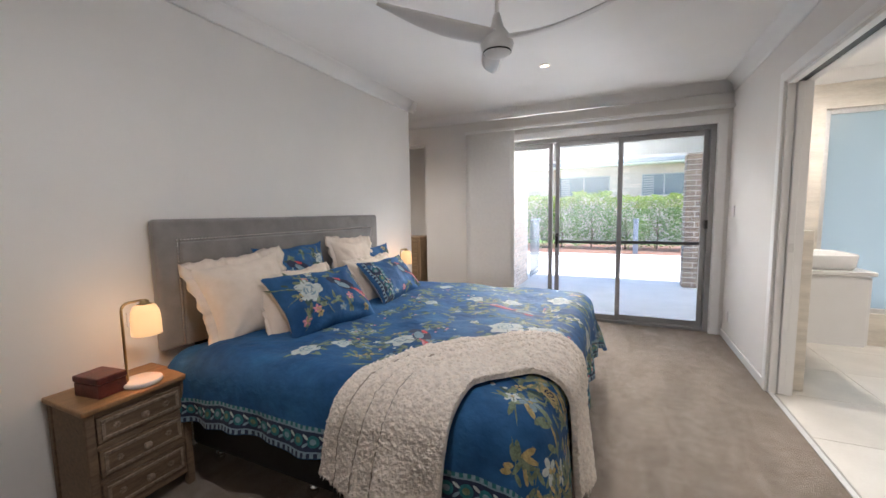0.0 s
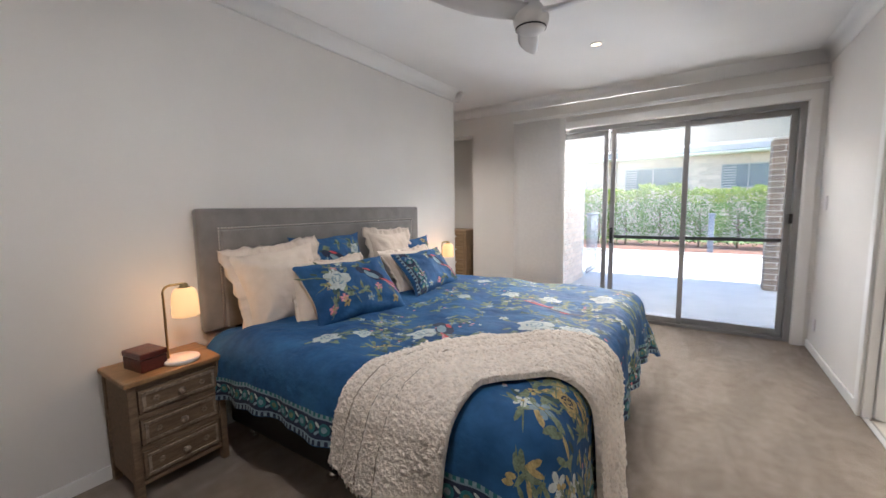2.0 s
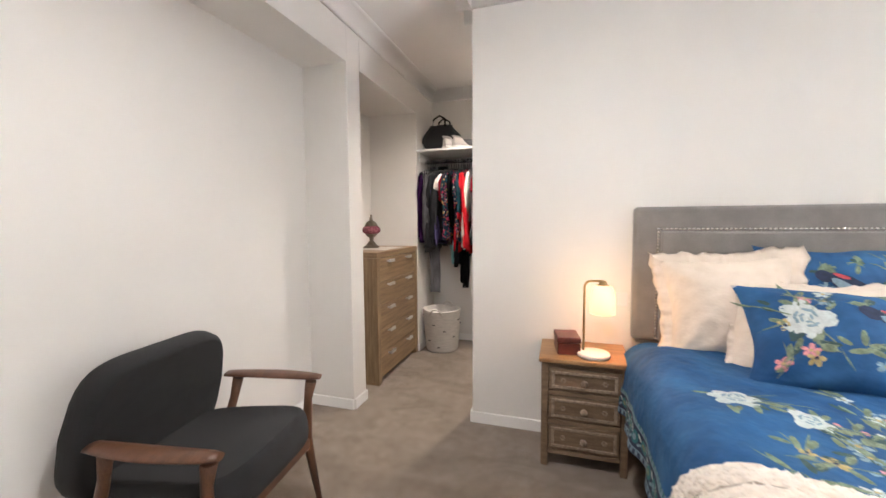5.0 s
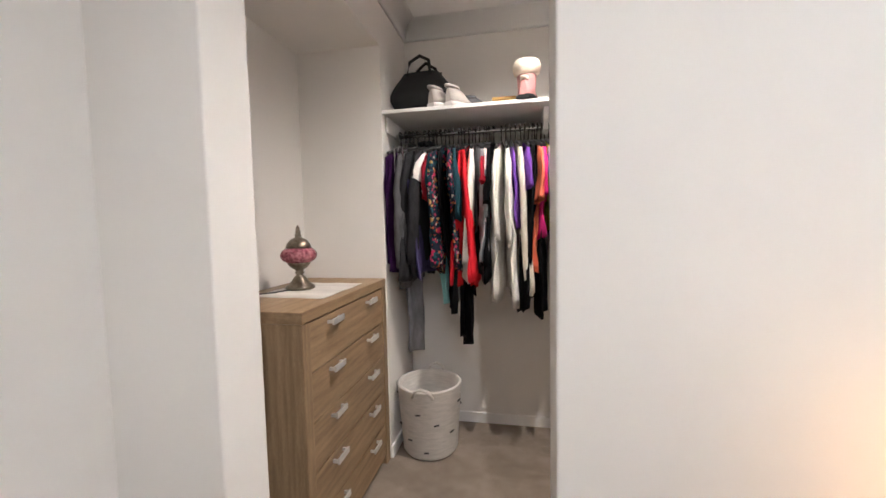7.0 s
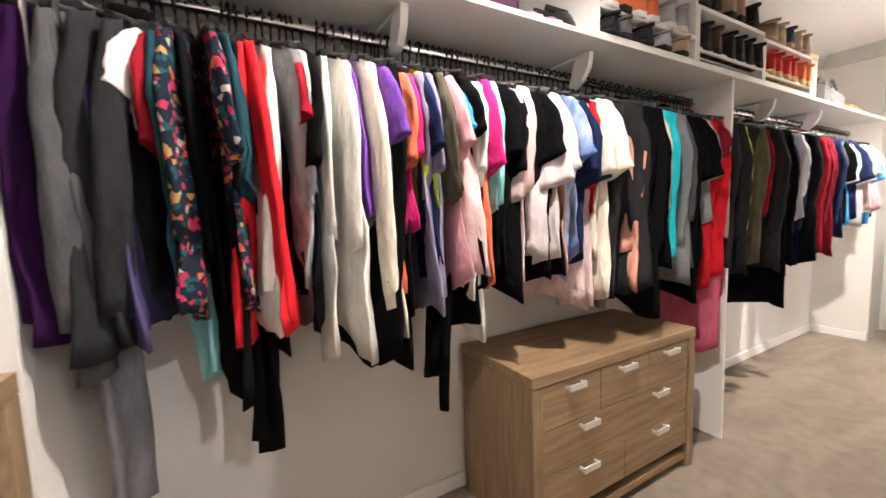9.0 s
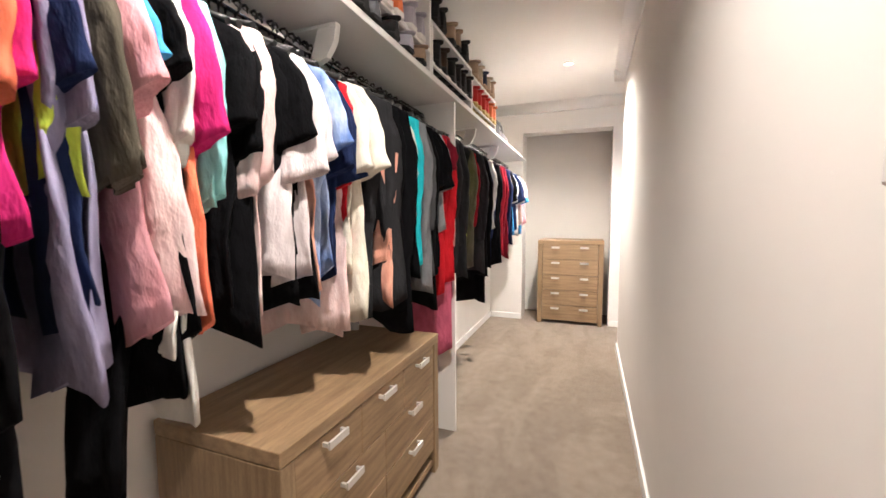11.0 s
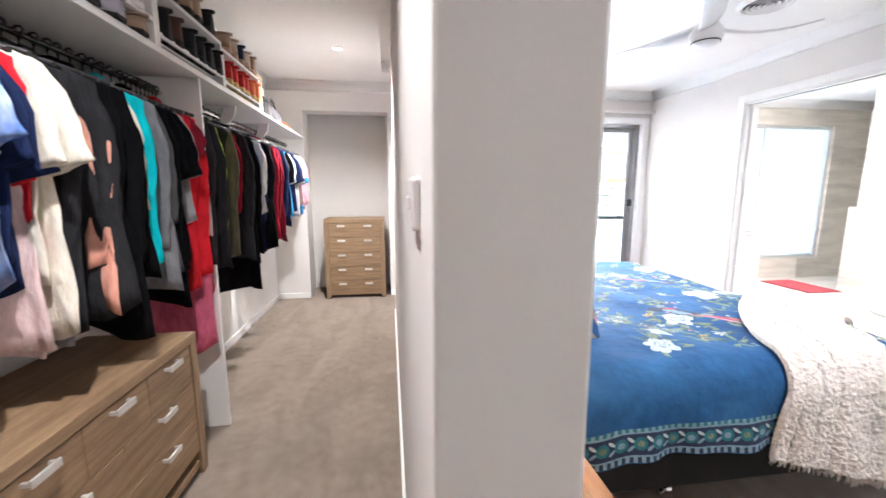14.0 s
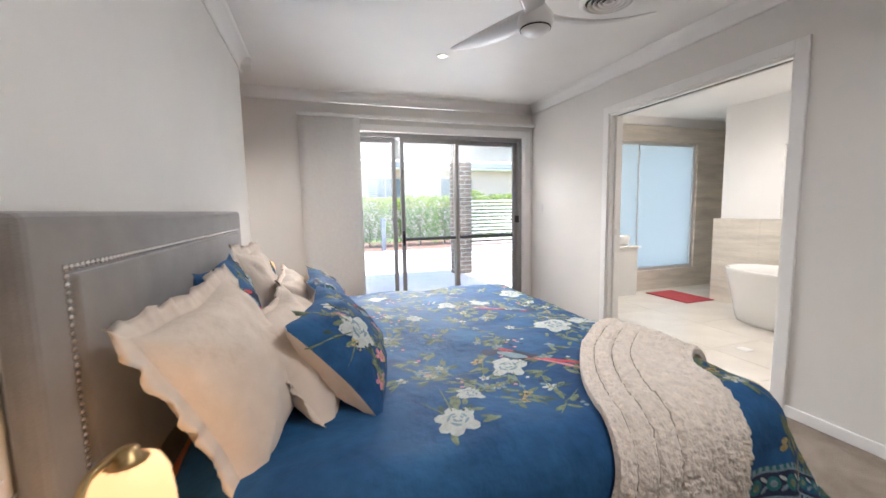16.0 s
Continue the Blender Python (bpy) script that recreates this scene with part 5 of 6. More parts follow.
PINKB = cloth("pink_sheepskin_boot", (0.50, 0.24, 0.235))
shoe(pose(-3.50, 0.28, SZ, 0, 0, 165), PINKB, BLK, "pink boot with a fluffy cream cuff", 0.13)
shoe(pose(-3.48, 0.435, SZ, 0, 0, 190), PINKB, BLK, "pink boot with a fluffy cream cuff, on the shelf", 0.13)
FLORAL = cloth("floral_sneaker", (0.62, 0.20, 0.32), c2=(0.10, 0.09, 0.30))
for y in (0.84, 0.93):
    shoe(pose(-3.54, y, SZ, 0, 0, -12), FLORAL, WHITE_R, "pink and blue floral sneaker on the shelf")
for y in (-0.155, -0.065):
    shoe(pose(-3.50, y, SZ, 0, 0, 150) @ Matrix.Diagonal((1, 1, 1.0, 1)), cloth("worn_white_leather", (0.46, 0.43, 0.40)), WHITE_R, "white sneaker leaning on the bag", 0, 0.95)
shoe(pose(-3.62, 0.03, SZ, 0, 0, 100), cloth("grey_mesh", (0.12, 0.12, 0.13)), WHITE_R, "grey shoe lying on the shelf")
bo = thing("shoe_box", pose(-3.60, 0.16, SZ), "small mustard cardboard box", "box")
part("body", bx(-0.08, 0.08, -0.07, 0.05, 0, 0.045, 0.002), cloth("mustard_card", (0.45, 0.28, 0.09)), bo)
part("lid", bx(-0.083, 0.083, -0.073, 0.053, 0.046, 0.062, 0.002), cloth("mustard_card", (0.45, 0.28, 0.09)), bo)


def soft_bag(m, w, d, h, c, label, handles=True):
    t = thing("bag", m, label, "bag")
    bm = bmesh.new()
    rings = []
    for k in range(9):
        s = k / 8
        sc = 1 + 0.10 * math.sin(s * math.pi) - 0.30 * smooth01((s - 0.65) / 0.35)
        ring = []
        for i in range(24):
            a = 2 * math.pi * i / 24
            x = w / 2 * math.copysign(abs(math.cos(a)) ** 0.5, math.cos(a)) * sc
            y = d / 2 * math.copysign(abs(math.sin(a)) ** 0.5, math.sin(a)) * sc * (1 - 0.25 * s)
            q = noise.noise(Vector((x * 8, y * 8, s * 3 + w))) * 0.02
            ring.append(Vector((x + q, y + q, h * s + q * 0.6 * s)))
        rings.append(ring)
    part("body", loft(bm, rings), c, t)
    part("zip", tube([(-w * 0.36, 0, h * 1.0), (0, 0.01, h * 1.015), (w * 0.36, 0, h * 1.0)], 0.006, 6), M_BLACK, t)
    if handles:
        for sy in (-1, 1):
            part("strap", tube([(-w * 0.22, sy * d * 0.3, h * 0.9), (-w * 0.18, sy * d * 0.25, h * 1.22), (0, sy * d * 0.2, h * 1.36), (w * 0.18, sy * d * 0.25, h * 1.22), (w * 0.22, sy * d * 0.3, h * 0.9)], 0.009, 8), c, t)
    return t


soft_bag(pose(-3.63, -0.31, SZ, 0, 0, 85), 0.31, 0.26, 0.25, BLK, "black overnight bag with looped handles on the shelf")
soft_bag(pose(-3.60, 0.68, SZ, 0, 0, 85), 0.27, 0.26, 0.22, cloth("plum_nylon", (0.045, 0.011, 0.036)), "plum nylon bag on the shelf", False)
hl = thing("bike_helmet", pose(-3.56, 1.03, SZ), "black bicycle helmet on the shelf", "helmet")
part("shell", lathe([(0.085, 0.0), (0.095, 0.03), (0.092, 0.07), (0.075, 0.105), (0.04, 0.125), (0.001, 0.13)], 20, caps=False), M_BLACK, hl)
for a in (-40, 0, 40):
    b = bx(-0.006, 0.006, -0.09, 0.02, 0.115, 0.135, 0.004)
    bmesh.ops.transform(b, matrix=pose(0, 0, 0, 0, a * 0.7, 0), verts=b.verts)
    part("rib", b, M_BLACK, hl)
for i, (y, w, h, c, lab) in enumerate(((3.20, 0.16, 0.30, cloth("kraft_card", (0.52, 0.40, 0.25)), "kraft cardboard box"), (3.36, 0.13, 0.17, BLK, "black storage box"))):
    b = thing("storage_box", pose(-3.60, y, SZ), lab + " on the wardrobe shelf", "box")
    part("body", bx(-0.15, 0.15, -w / 2, w / 2, 0, h - 0.03, 0.003), c, b)
    part("lid", bx(-0.153, 0.153, -w / 2 - 0.003, w / 2 + 0.003, h - 0.029, h, 0.003), c, b)
soft_bag(pose(-3.60, 3.58, SZ, 0, 0, 90), 0.22, 0.24, 0.20, cloth("taupe_canvas", (0.09, 0.08, 0.07)), "taupe canvas bag on the shelf", False)
soft_bag(pose(-3.60, 3.85, SZ, 0, 0, 90), 0.26, 0.24, 0.20, cloth("grey_canvas", (0.13, 0.13, 0.135)), "grey canvas bag on the shelf", True)
soft_bag(pose(-3.55, 4.12, SZ, 0, 0, 90), 0.18, 0.2, 0.10, ORANGE, "small orange pouch on the shelf", False)

# ---------------------------------------------------------------- hanging clothes
HUES = {
    "k": ("black", (0.005, 0.005, 0.006)), "c": ("charcoal", (0.026, 0.026, 0.029)), "g": ("grey", (0.21, 0.21, 0.225)), "G": ("light grey", (0.42, 0.42, 0.44)),
    "v": ("violet", (0.065, 0.055, 0.130)), "D": ("dark grey", (0.085, 0.085, 0.090)), "Q": ("blush white", (0.62, 0.56, 0.57)), "p": ("dark purple", (0.028, 0.007, 0.042)), "r": ("red", (0.60, 0.02, 0.03)), "R": ("dark red", (0.24, 0.012, 0.022)),
    "w": ("white", (0.80, 0.78, 0.74)), "W": ("cream", (0.76, 0.71, 0.61)), "t": ("teal", (0.018, 0.055, 0.075)), "o": ("coral", (0.75, 0.18, 0.10)),
    "h": ("hot pink", (0.65, 0.03, 0.20)), "l": ("lime", (0.50, 0.62, 0.08)), "L": ("lilac", (0.26, 0.24, 0.36)), "b": ("bright blue", (0.07, 0.34, 0.68)),
    "O": ("olive", (0.095, 0.085, 0.065)), "P": ("pink", (0.72, 0.36, 0.40)), "q": ("pale pink", (0.74, 0.56, 0.55)), "a": ("aqua", (0.30, 0.68, 0.70)),
    "T": ("turquoise", (0.03, 0.50, 0.58)), "n": ("navy", (0.015, 0.024, 0.07)), "d": ("blue tie-dye", (0.50, 0.60, 0.78)), "f": ("dark floral", (0.02, 0.03, 0.045)),
    "s": ("salmon", (0.72, 0.36, 0.27)), "m": ("maroon", (0.20, 0.016, 0.03)), "e": ("rose", (0.55, 0.12, 0.20)), "y": ("orange", (0.75, 0.30, 0.05)), "z": ("grey print", (0.34, 0.36, 0.37)), "x": ("purple", (0.16, 0.06, 0.34)),
}
CL = {}
for key, (nm, c) in HUES.items():
    k2 = {"d": (0.10, 0.20, 0.52), "z": (0.10, 0.12, 0.13)}.get(key)
    CL[key] = mat("cloth_" + nm.replace(" ", "_"), c, 0.95, 0.25 if k2 else 0.2, 9 if k2 else 5, 0.55, 17, c2=k2, stretch=(2.2, 2.2, 1.0), dist=0.018)
    CL[key].node_tree.nodes["Principled BSDF"].inputs["Specular IOR Level"].default_value = 0.06
# multicoloured flower print on dark cloth
fm = CL["f"].node_tree
vo, cr, tcn = fm.nodes.new("ShaderNodeTexVoronoi"), fm.nodes.new("ShaderNodeValToRGB"), fm.nodes.new("ShaderNodeTexCoord")
vo.inputs["Scale"].default_value = 72
cr.color_ramp.interpolation = "CONSTANT"
for pos, c in ((0.0, (0.015, 0.022, 0.035)), (0.58, (0.40, 0.03, 0.08)), (0.65, (0.02, 0.07, 0.09)), (0.74, (0.42, 0.25, 0.09)), (0.79, (0.45, 0.10, 0.05)), (0.84, (0.45, 0.38, 0.33)), (0.90, (0.40, 0.08, 0.20))):
    e = cr.color_ramp.elements.new(pos) if pos else cr.color_ramp.elements[0]
    e.color = (*c, 1)
cr.color_ramp.elements[-1].color = (0.02, 0.03, 0.05, 1)
fm.links.new(tcn.outputs["Object"], vo.inputs["Vector"])
fm.links.new(vo.outputs["Color"], cr.inputs["Fac"])
fm.links.new(cr.outputs["Color"], fm.nodes["Principled BSDF"].inputs["Base Color"])


def garment(y, key, length, sleeve, width=1.0, thick=1.0, top=1.715, x=-3.585):
    nm, _ = HUES[key]
    rg = random.Random(int(y * 1000) + ord(key))
    long_ = sleeve > 0.32
    kind = "trousers" if sleeve < 0 else ("jacket" if thick > 1.3 else "top")
    words = {"trousers": "trousers folded over a hanger", "jacket": "jacket on a black hanger", "top": ("long-sleeved top on a black hanger" if long_ else "short-sleeved top on a black hanger" if sleeve > 0 else "sleeveless top on a black hanger")}[kind]
    t = thing(kind, pose(x, y, top, rg.uniform(-4, 4), rg.uniform(-3, 3), rg.uniform(-15, 15)), nm + " " + words, "clothing", "clothes on the wardrobe rail")
    H = 0.200 * width
    rows = 15
    ph, f1, f2 = rg.random() * 6, rg.uniform(26, 40), rg.uniform(10, 16)
    tilt, lean_x = rg.uniform(-0.22, 0.22), rg.uniform(-0.012, 0.03)
    rings = []
    for k in range(rows):
        s = k / (rows - 1)
        hw = H * (0.60 + 0.32 * smooth01(s / 0.14)) * (1 - 0.12 * math.sin(min(1, s / 0.6) * math.pi)) * (1 + 0.10 * s)
        if sleeve < 0:
            hw = H * (0.92 - 0.25 * s)
        if sleeve == 0:
            hw *= 0.90
        th = (0.006 + 0.010 * smooth01(s / 0.25)) * thick
        ring = []
        for i in range(28):
            a = 2 * math.pi * i / 28
            px = hw * math.copysign(abs(math.cos(a)) ** 0.75, math.cos(a))
            crease = 0.016 * (abs(math.sin(px * f1 + ph + s * 1.5 + 2 * noise.noise(Vector((px * 5, s * 3, ph))))) - 0.5) + 0.012 * math.sin(px * f2 * 2 + ph * 2 + s)
            py = th * math.sin(a) + crease * smooth01(s * 1.6) + 0.012 * noise.noise(Vector((px * 16, s * 6, ph)))
            pz = -length * s - 0.075 * (abs(px) / H) ** 1.2 * (1 - smooth01(s / 0.35)) + tilt * px * s + 0.030 * math.sin(px * 18 + ph) * s ** 3
            ring.append(Vector((px + lean_x * s, py, pz)))
        rings.append(ring)
    part("body", loft(bmesh.new(), rings), CL[key], t)
    if sleeve > 0:
        for sg in (-1, 1):
            rr = []
            n = 14
            r0, r1 = (0.058, 0.072) if not long_ else (0.058, 0.040)
            kink, sw = rg.uniform(0.3, 0.7), rg.uniform(-0.02, 0.03)
            for k in range(n):
                s = k / (n - 1)
                cx = sg * (H * 0.80 + (0.030 if not long_ else 0.024) * smooth01(s / 0.35) - (0.035 * s * s if long_ else 0)) + sw * s
                cz = -0.050 - sleeve * s
                w = (r0 + (r1 - r0) * s) * (0.66 + 0.34 * smooth01(s / 0.25))
                d = (0.008 + 0.008 * smooth01(s / 0.2)) * min(thick, 1.5)
                cy = 0.006 * math.sin(s * 4 + ph) * s
                ring = []
                for i in range(18):
                    a = 2 * math.pi * i / 18
                    cr = 1 + 0.20 * math.sin(3 * a + ph + s * 5) + 0.12 * math.sin(5 * a - s * 9)
                    wr = 0.0035 * math.sin(s * 26 + 2 * a + ph) if long_ else 0.004 * math.sin(s * 14 + a)
                    px = cx + w * math.cos(a) * (0.9 + 0.1 * cr) + wr
                    ring.append(Vector((px, cy + d * math.sin(a) * cr + 0.007 * math.sin(math.cos(a) * 4 + ph) * s, cz - 0.55 * w * sg * math.cos(a) * (1 - s) + 0.35 * w * sg * math.cos(a) * s * s)))
                rr.append(ring)
            part("sleeve", loft(bmesh.new(), rr), CL[key], t)
    if kind == "jacket":
        part("collar", tube([(-0.06, 0.0, 0.004), (-0.03, 0.016, 0.018), (0.03, 0.016, 0.018), (0.06, 0, 0.004)], 0.014, 8), CL[key], t)
    hk = tube([(0, 0, -0.005), (0, 0, 0.035), (0.0, 0, 0.055), (0.013, 0, 0.072), (0.016, 0, 0.082), (0.009, 0, 0.0925), (-0.004, 0, 0.092), (-0.0135, 0, 0.083)], 0.0042, 5)
    tube([(-H * 0.85, 0, -0.045), (-0.05, 0, -0.008), (0, 0, 0.0), (0.05, 0, -0.008), (H * 0.85, 0, -0.045)], 0.009, 5, hk)
    part("hanger", hk, M_BLACK, t)
    return t


# runs along the rail: start, end, then colour.length.sleeve in centimetres (* a padded jacket, - a narrow cut)
RUNS = [
    (-0.435, -0.335, "p.66.60 p.66.60 D.72.62* D.70.60 v.70.62-"),
    (-0.300, -0.200, "c.68.60* c.70.60* w.22.16- R.30.26- k.78.50-"),
    (-0.200, -0.085, "t.60.40 f.70.45 f.68.30 t.40.38 k.88.60 k.80.0"),
    (-0.068, 0.090, "r.78.68 r.74.60 w.72.60- g.70.55 z.68.40 k.66.30 q.40.36 R.45.20- k.72.0-"),
    (0.130, 0.235, "w.80.46 w.82.50 x.42.0 W.76.68 W.72.60"),
    (0.250, 0.360, "x.30.22 k.88.60 k.80.0 o.70.28- h.50.26- l.42.38"),
    (0.380, 0.515, "n.62.25 L.76.40 L.78.30 b.22.18 O.42.38 P.72.24 q.70.0"),
    (0.535, 0.660, "k.80.0- k.76.20- w.80.34 w.74.30 h.34.30 o.70.0 a.46.40"),
    (0.680, 0.835, "P.66.0 k.70.24- q.66.38 k.74.30- q.44.36 k.70.34- k.70.25-"),
    (0.855, 1.000, "Q.64.32 Q.66.30 k.70.0- s.64.0 d.68.40 d.66.24"),
    (1.030, 1.205, "n.66.32- q.85.0 n.60.30- r.52.34- W.60.30 W.76.30 z.74.0"),
    (1.250, 1.500, "c.80.62* c.78.60* s.78.60 k.84.62* k.86.62* k.80.60"),
    (1.550, 1.800, "W.50.40 T.68.66* g.80.60 D.78.50 k.88.62* k.80.30"),
    (1.840, 2.060, "k.70.30 G.60.30 k.84.0 m.40.20 r.84.62* r.82.60 e.119.0 e.116.0"),
    (2.150, 2.750, "c.80.60* c.84.60* l.66.60 c.80.60* O.80.60* R.72.50 c.84.60* k.86.62* k.88.62*"),
    (2.820, 3.450, "n.86.60 k.112.0 w.58.40 n.84.60 k.86.60* b.60.40 R.76.60* m.80.60* m.76.60"),
    (3.530, 4.380, "n.70.60 O.64.40 b.66.30 k.64.30 w.66.30 n.62.30 y.54.25 d.58.25 G.64.30 q.56.25 b.60.30 P.58.30 n.62.25"),
]
for y0, y1, spec in RUNS:
    items = spec.split()
    for i, it in enumerate(items):
        star = it.endswith("*")
        key, ln, sl = it.rstrip("*-").split(".")
        y = y0 + (y1 - y0) * i / (len(items) - 1)
        garment(y, key, int(ln) / 100 * random.uniform(0.97, 1.05), int(sl) / 100, 1.02 if star else 0.80 if it.endswith("-") else random.uniform(0.88, 1.0), 1.7 if star else random.uniform(0.8, 1.15))
# long pieces below the others
for y, key, ln, w in ((-0.39, "g", 1.20, 0.5), (-0.25, "a", 0.88, 0.35), (-0.08, "k", 1.10, 0.72), (-0.055, "k", 1.05, 0.6), (0.30, "k", 0.94, 0.6), (0.545, "k", 1.03, 0.62), (0.57, "k", 1.22, 0.2), (1.29, "g", 0.93, 0.4), (1.12, "q", 0.88, 0.8)):
    garment(y + 0.008, key, ln, -1, w, 1.2)

# ---------------------------------------------------------------- ensuite
va = thing("vanity", pose(0, 0, 0), "white wall-hung vanity unit with a stone top", "vanity")
part("cabinet", bx(1.024, 1.47, 3.545, 4.75, 0.33, 0.825, 0.003), M_WHITE, va)
part("benchtop", bx(1.024, 1.50, 3.525, 4.77, 0.827, 0.855, 0.004), M_MARBLE, va, "white stone benchtop")
for k in range(3):
    part("door", bx(1.471, 1.489, 3.56 + k * 0.40, 3.95 + k * 0.40, 0.34, 0.815, 0.002), M_WHITE, va)
ba = thing("basin", pose(1.25, 3.80, 0.855), "white rectangular counter basin on the vanity", "basin")
rings = []
for z, gx, gy in ((0, 0.175, 0.20), (0.02, 0.19, 0.215), (0.10, 0.20, 0.225), (0.108, 0.196, 0.221), (0.10, 0.185, 0.21), (0.03, 0.165, 0.19), (0.018, 0.05, 0.05)):
    rings.append([Vector((gx * math.copysign(abs(math.cos(a)) ** 0.35, math.cos(a)), gy * math.copysign(abs(math.sin(a)) ** 0.35, math.sin(a)), z)) for a in [i * math.pi / 14 for i in range(28)]])
part("bowl", loft(bmesh.new(), rings), M_BATH, ba)
tp = thing("tap", pose(1.07, 3.80, 0.855), "chrome basin tap on the vanity", "tap")
part("body", lathe([(0.022, 0), (0.02, 0.01), (0.018, 0.18), (0.001, 0.185)], 14), M_CHROME, tp)
part("spout", tube([(0, 0, 0.17), (0.06, 0, 0.175), (0.10, 0, 0.165)], 0.010, 8), M_CHROME, tp)
structure("splashback_vanity", bx(1.021, 1.034, 3.53, 4.84, 0.86, 1.19, 0.002), M_WTILE, "beige tiled splashback above the vanity")

bt = thing("bathtub", pose(2.83, 2.75, 0), "white freestanding oval bathtub", "bathtub")
rings = []
for z, gx, gy in ((0.0, 0.30, 0.62), (0.03, 0.315, 0.64), (0.30, 0.345, 0.70), (0.55, 0.375, 0.76), (0.575, 0.38, 0.765), (0.58, 0.37, 0.755), (0.575, 0.355, 0.735), (0.50, 0.34, 0.71), (0.18, 0.27, 0.58), (0.14, 0.10, 0.3)):
    rings.append([Vector((gx * math.copysign(abs(math.cos(a)) ** 0.8, math.cos(a)), gy * math.copysign(abs(math.sin(a)) ** 0.8, math.sin(a)), z)) for a in [i * math.pi / 24 for i in range(48)]])
part("shell", loft(bmesh.new(), rings), M_BATH, bt)
part("waste", lathe([(0.001, 0.142), (0.03, 0.143), (0.03, 0.146), (0.001, 0.148)], 16, (0, 0, 0)), M_CHROME, bt)
mt = thing("bath_mat", pose(3.02, 4.38, 0), "thin red bath mat on the tiles", "bath mat")
part("cloth", sheet(lambda u, v, l: Vector((u, v, l + 0.002 * noise.noise(Vector((u * 7, v * 7, 2))) + 0.002)), span(-0.24, 0.24, 20), span(-0.36, 0.30, 26), 0.010), M_MAT, mt)
dr = thing("floor_drain", pose(1.79, 2.64, 0), "square floor waste set in the tiles", "drain")
part("grate", bx(-0.05, 0.05, -0.05, 0.05, 0, 0.003, 0.001), M_STEEL, dr)
# half wall's tile facing
for i in range(5):
    for j in range(2):
        y0 = 1.2 + i * 0.58
        o = obj("tile", bx(3.262, 3.268, y0 + 0.002, min(y0 + 0.578, 4.088), j * 0.545 + 0.002, j * 0.545 + 0.543, 0.001), M_WTILE)
        o.parent = ledge

# ---------------------------------------------------------------- outdoors
ground = structure("ground", bx(-400, 400, 8.9, 700, -0.6, -0.16), M_GRASS, "lawn running on beyond the paving")
structure("pavement_patio", bx(-6, 7, 5.1, 8.35, -0.5, -0.05), M_PATIO, "shaded grey tiled patio slab")
structure("pavement_yard", bx(-12, 14, 8.35, 12.4, -0.5, -0.09), M_CONC, "sunlit pale concrete yard")
structure("kerb_garden", bx(-12, 14, 12.4, 12.55, -0.4, -0.02, 0.01), M_CONC, "low concrete garden edge")
structure("garden_bed", bx(-12, 14, 12.55, 16.6, -0.4, -0.06), M_MULCH, "red-brown mulched garden bed")
bm = bmesh.new()
box(bm, -6, 2.6, 4.95, 8.05, 2.56, 2.66)
structure("ceiling_patio", bm, M_SOFFIT, "pale grey lined patio ceiling")
bm = bmesh.new()
box(bm, -6, 2.6, 7.60, 8.0, 2.23, 2.555)
structure("beam_patio", bm, M_SOFFIT, "pale grey boxed patio beam")
structure("roof_patio", bx(-6.2, 2.8, 4.9, 8.02, 2.67, 2.75), M_ROOF, "metal patio roof")

BRL, BRH, BRD = 0.23, 0.076, 0.11


def brick_mesh(l, d, h, name, material):
    me = obj(name, bx(0, l, 0, d, 0, h, 0.004, 1), material)
    data = me.data
    bpy.data.objects.remove(me)
    return data


pil = tagged(new("brick_pillar"), "square brown brick pillar holding the patio beam", "pillar")
pil.matrix_world = pose(-0.33, 0, 0) @ Matrix.Diagonal((1.32, 1, 1, 1))
part("core", bx(0.945, 1.215, 7.685, 7.955, -0.05, 2.228), M_MORTAR, pil, "pale mortar")
d4 = brick_mesh(0.17, 0.095, BRH, "brick", M_BRICK)
d2 = brick_mesh(0.105, 0.095, BRH, "brick", M_BRICK)
for r in range(26):
    z = -0.045 + r * 0.0868
    a, b = (d4, d2) if r % 2 else (d2, d4)
    for (px, py, rot) in ((0.94, 7.68, 0), (1.22, 7.96, 180), (1.22, 7.68, 90), (0.94, 7.96, -90)):
        la = 0.17 if r % 2 else 0.105
        m = pose(px, py, z, 0, 0, rot)
        o = new("brick", a)
        o.parent, o.matrix_basis = pil, m
        o = new("brick", b)
        o.parent, o.matrix_basis = pil, m @ pose(la + 0.008 if la == 0.105 else la + 0.008, 0, 0) @ Matrix.Diagonal((0.98 if la > 0.15 else 0.97, 1, 1, 1))

wing = structure("wall_outer_wing", bx(-1.95, -1.735, 4.96, 7.62, -0.05, 2.556), M_MORTAR, "sunlit tan brick side wall of the patio")
d3 = brick_mesh(BRL, 0.02, BRH, "brick", M_BRICK2)
for r in range(29):
    for i in range(11):
        y = 4.98 + i * 0.24 - (0.12 if r % 2 else 0)
        if y < 4.96 or y + BRL > 7.63:
            continue
        o = new("brick", d3)
        o.parent = wing
        o.matrix_basis = pose(-1.728, y, -0.045 + r * 0.0868, 0, 0, 90)

# side fence of slim rails at the patio's edge
fe = tagged(new("pool_fence"), "slim metal railing fence beside the patio", "fence")
for i in range(9):
    part("baluster", tube([(-1.75 + 0.0, 7.95 + i * 0.11, -0.09), (-1.75, 7.95 + i * 0.11, 1.1)], 0.009, 6), M_POST, fe)
part("top_rail", bx(-1.77, -1.73, 7.9, 8.9, 1.1, 1.13, 0.004), M_POST, fe)
part("bottom_rail", bx(-1.77, -1.73, 7.9, 8.9, 0.0, 0.03, 0.004), M_POST, fe)

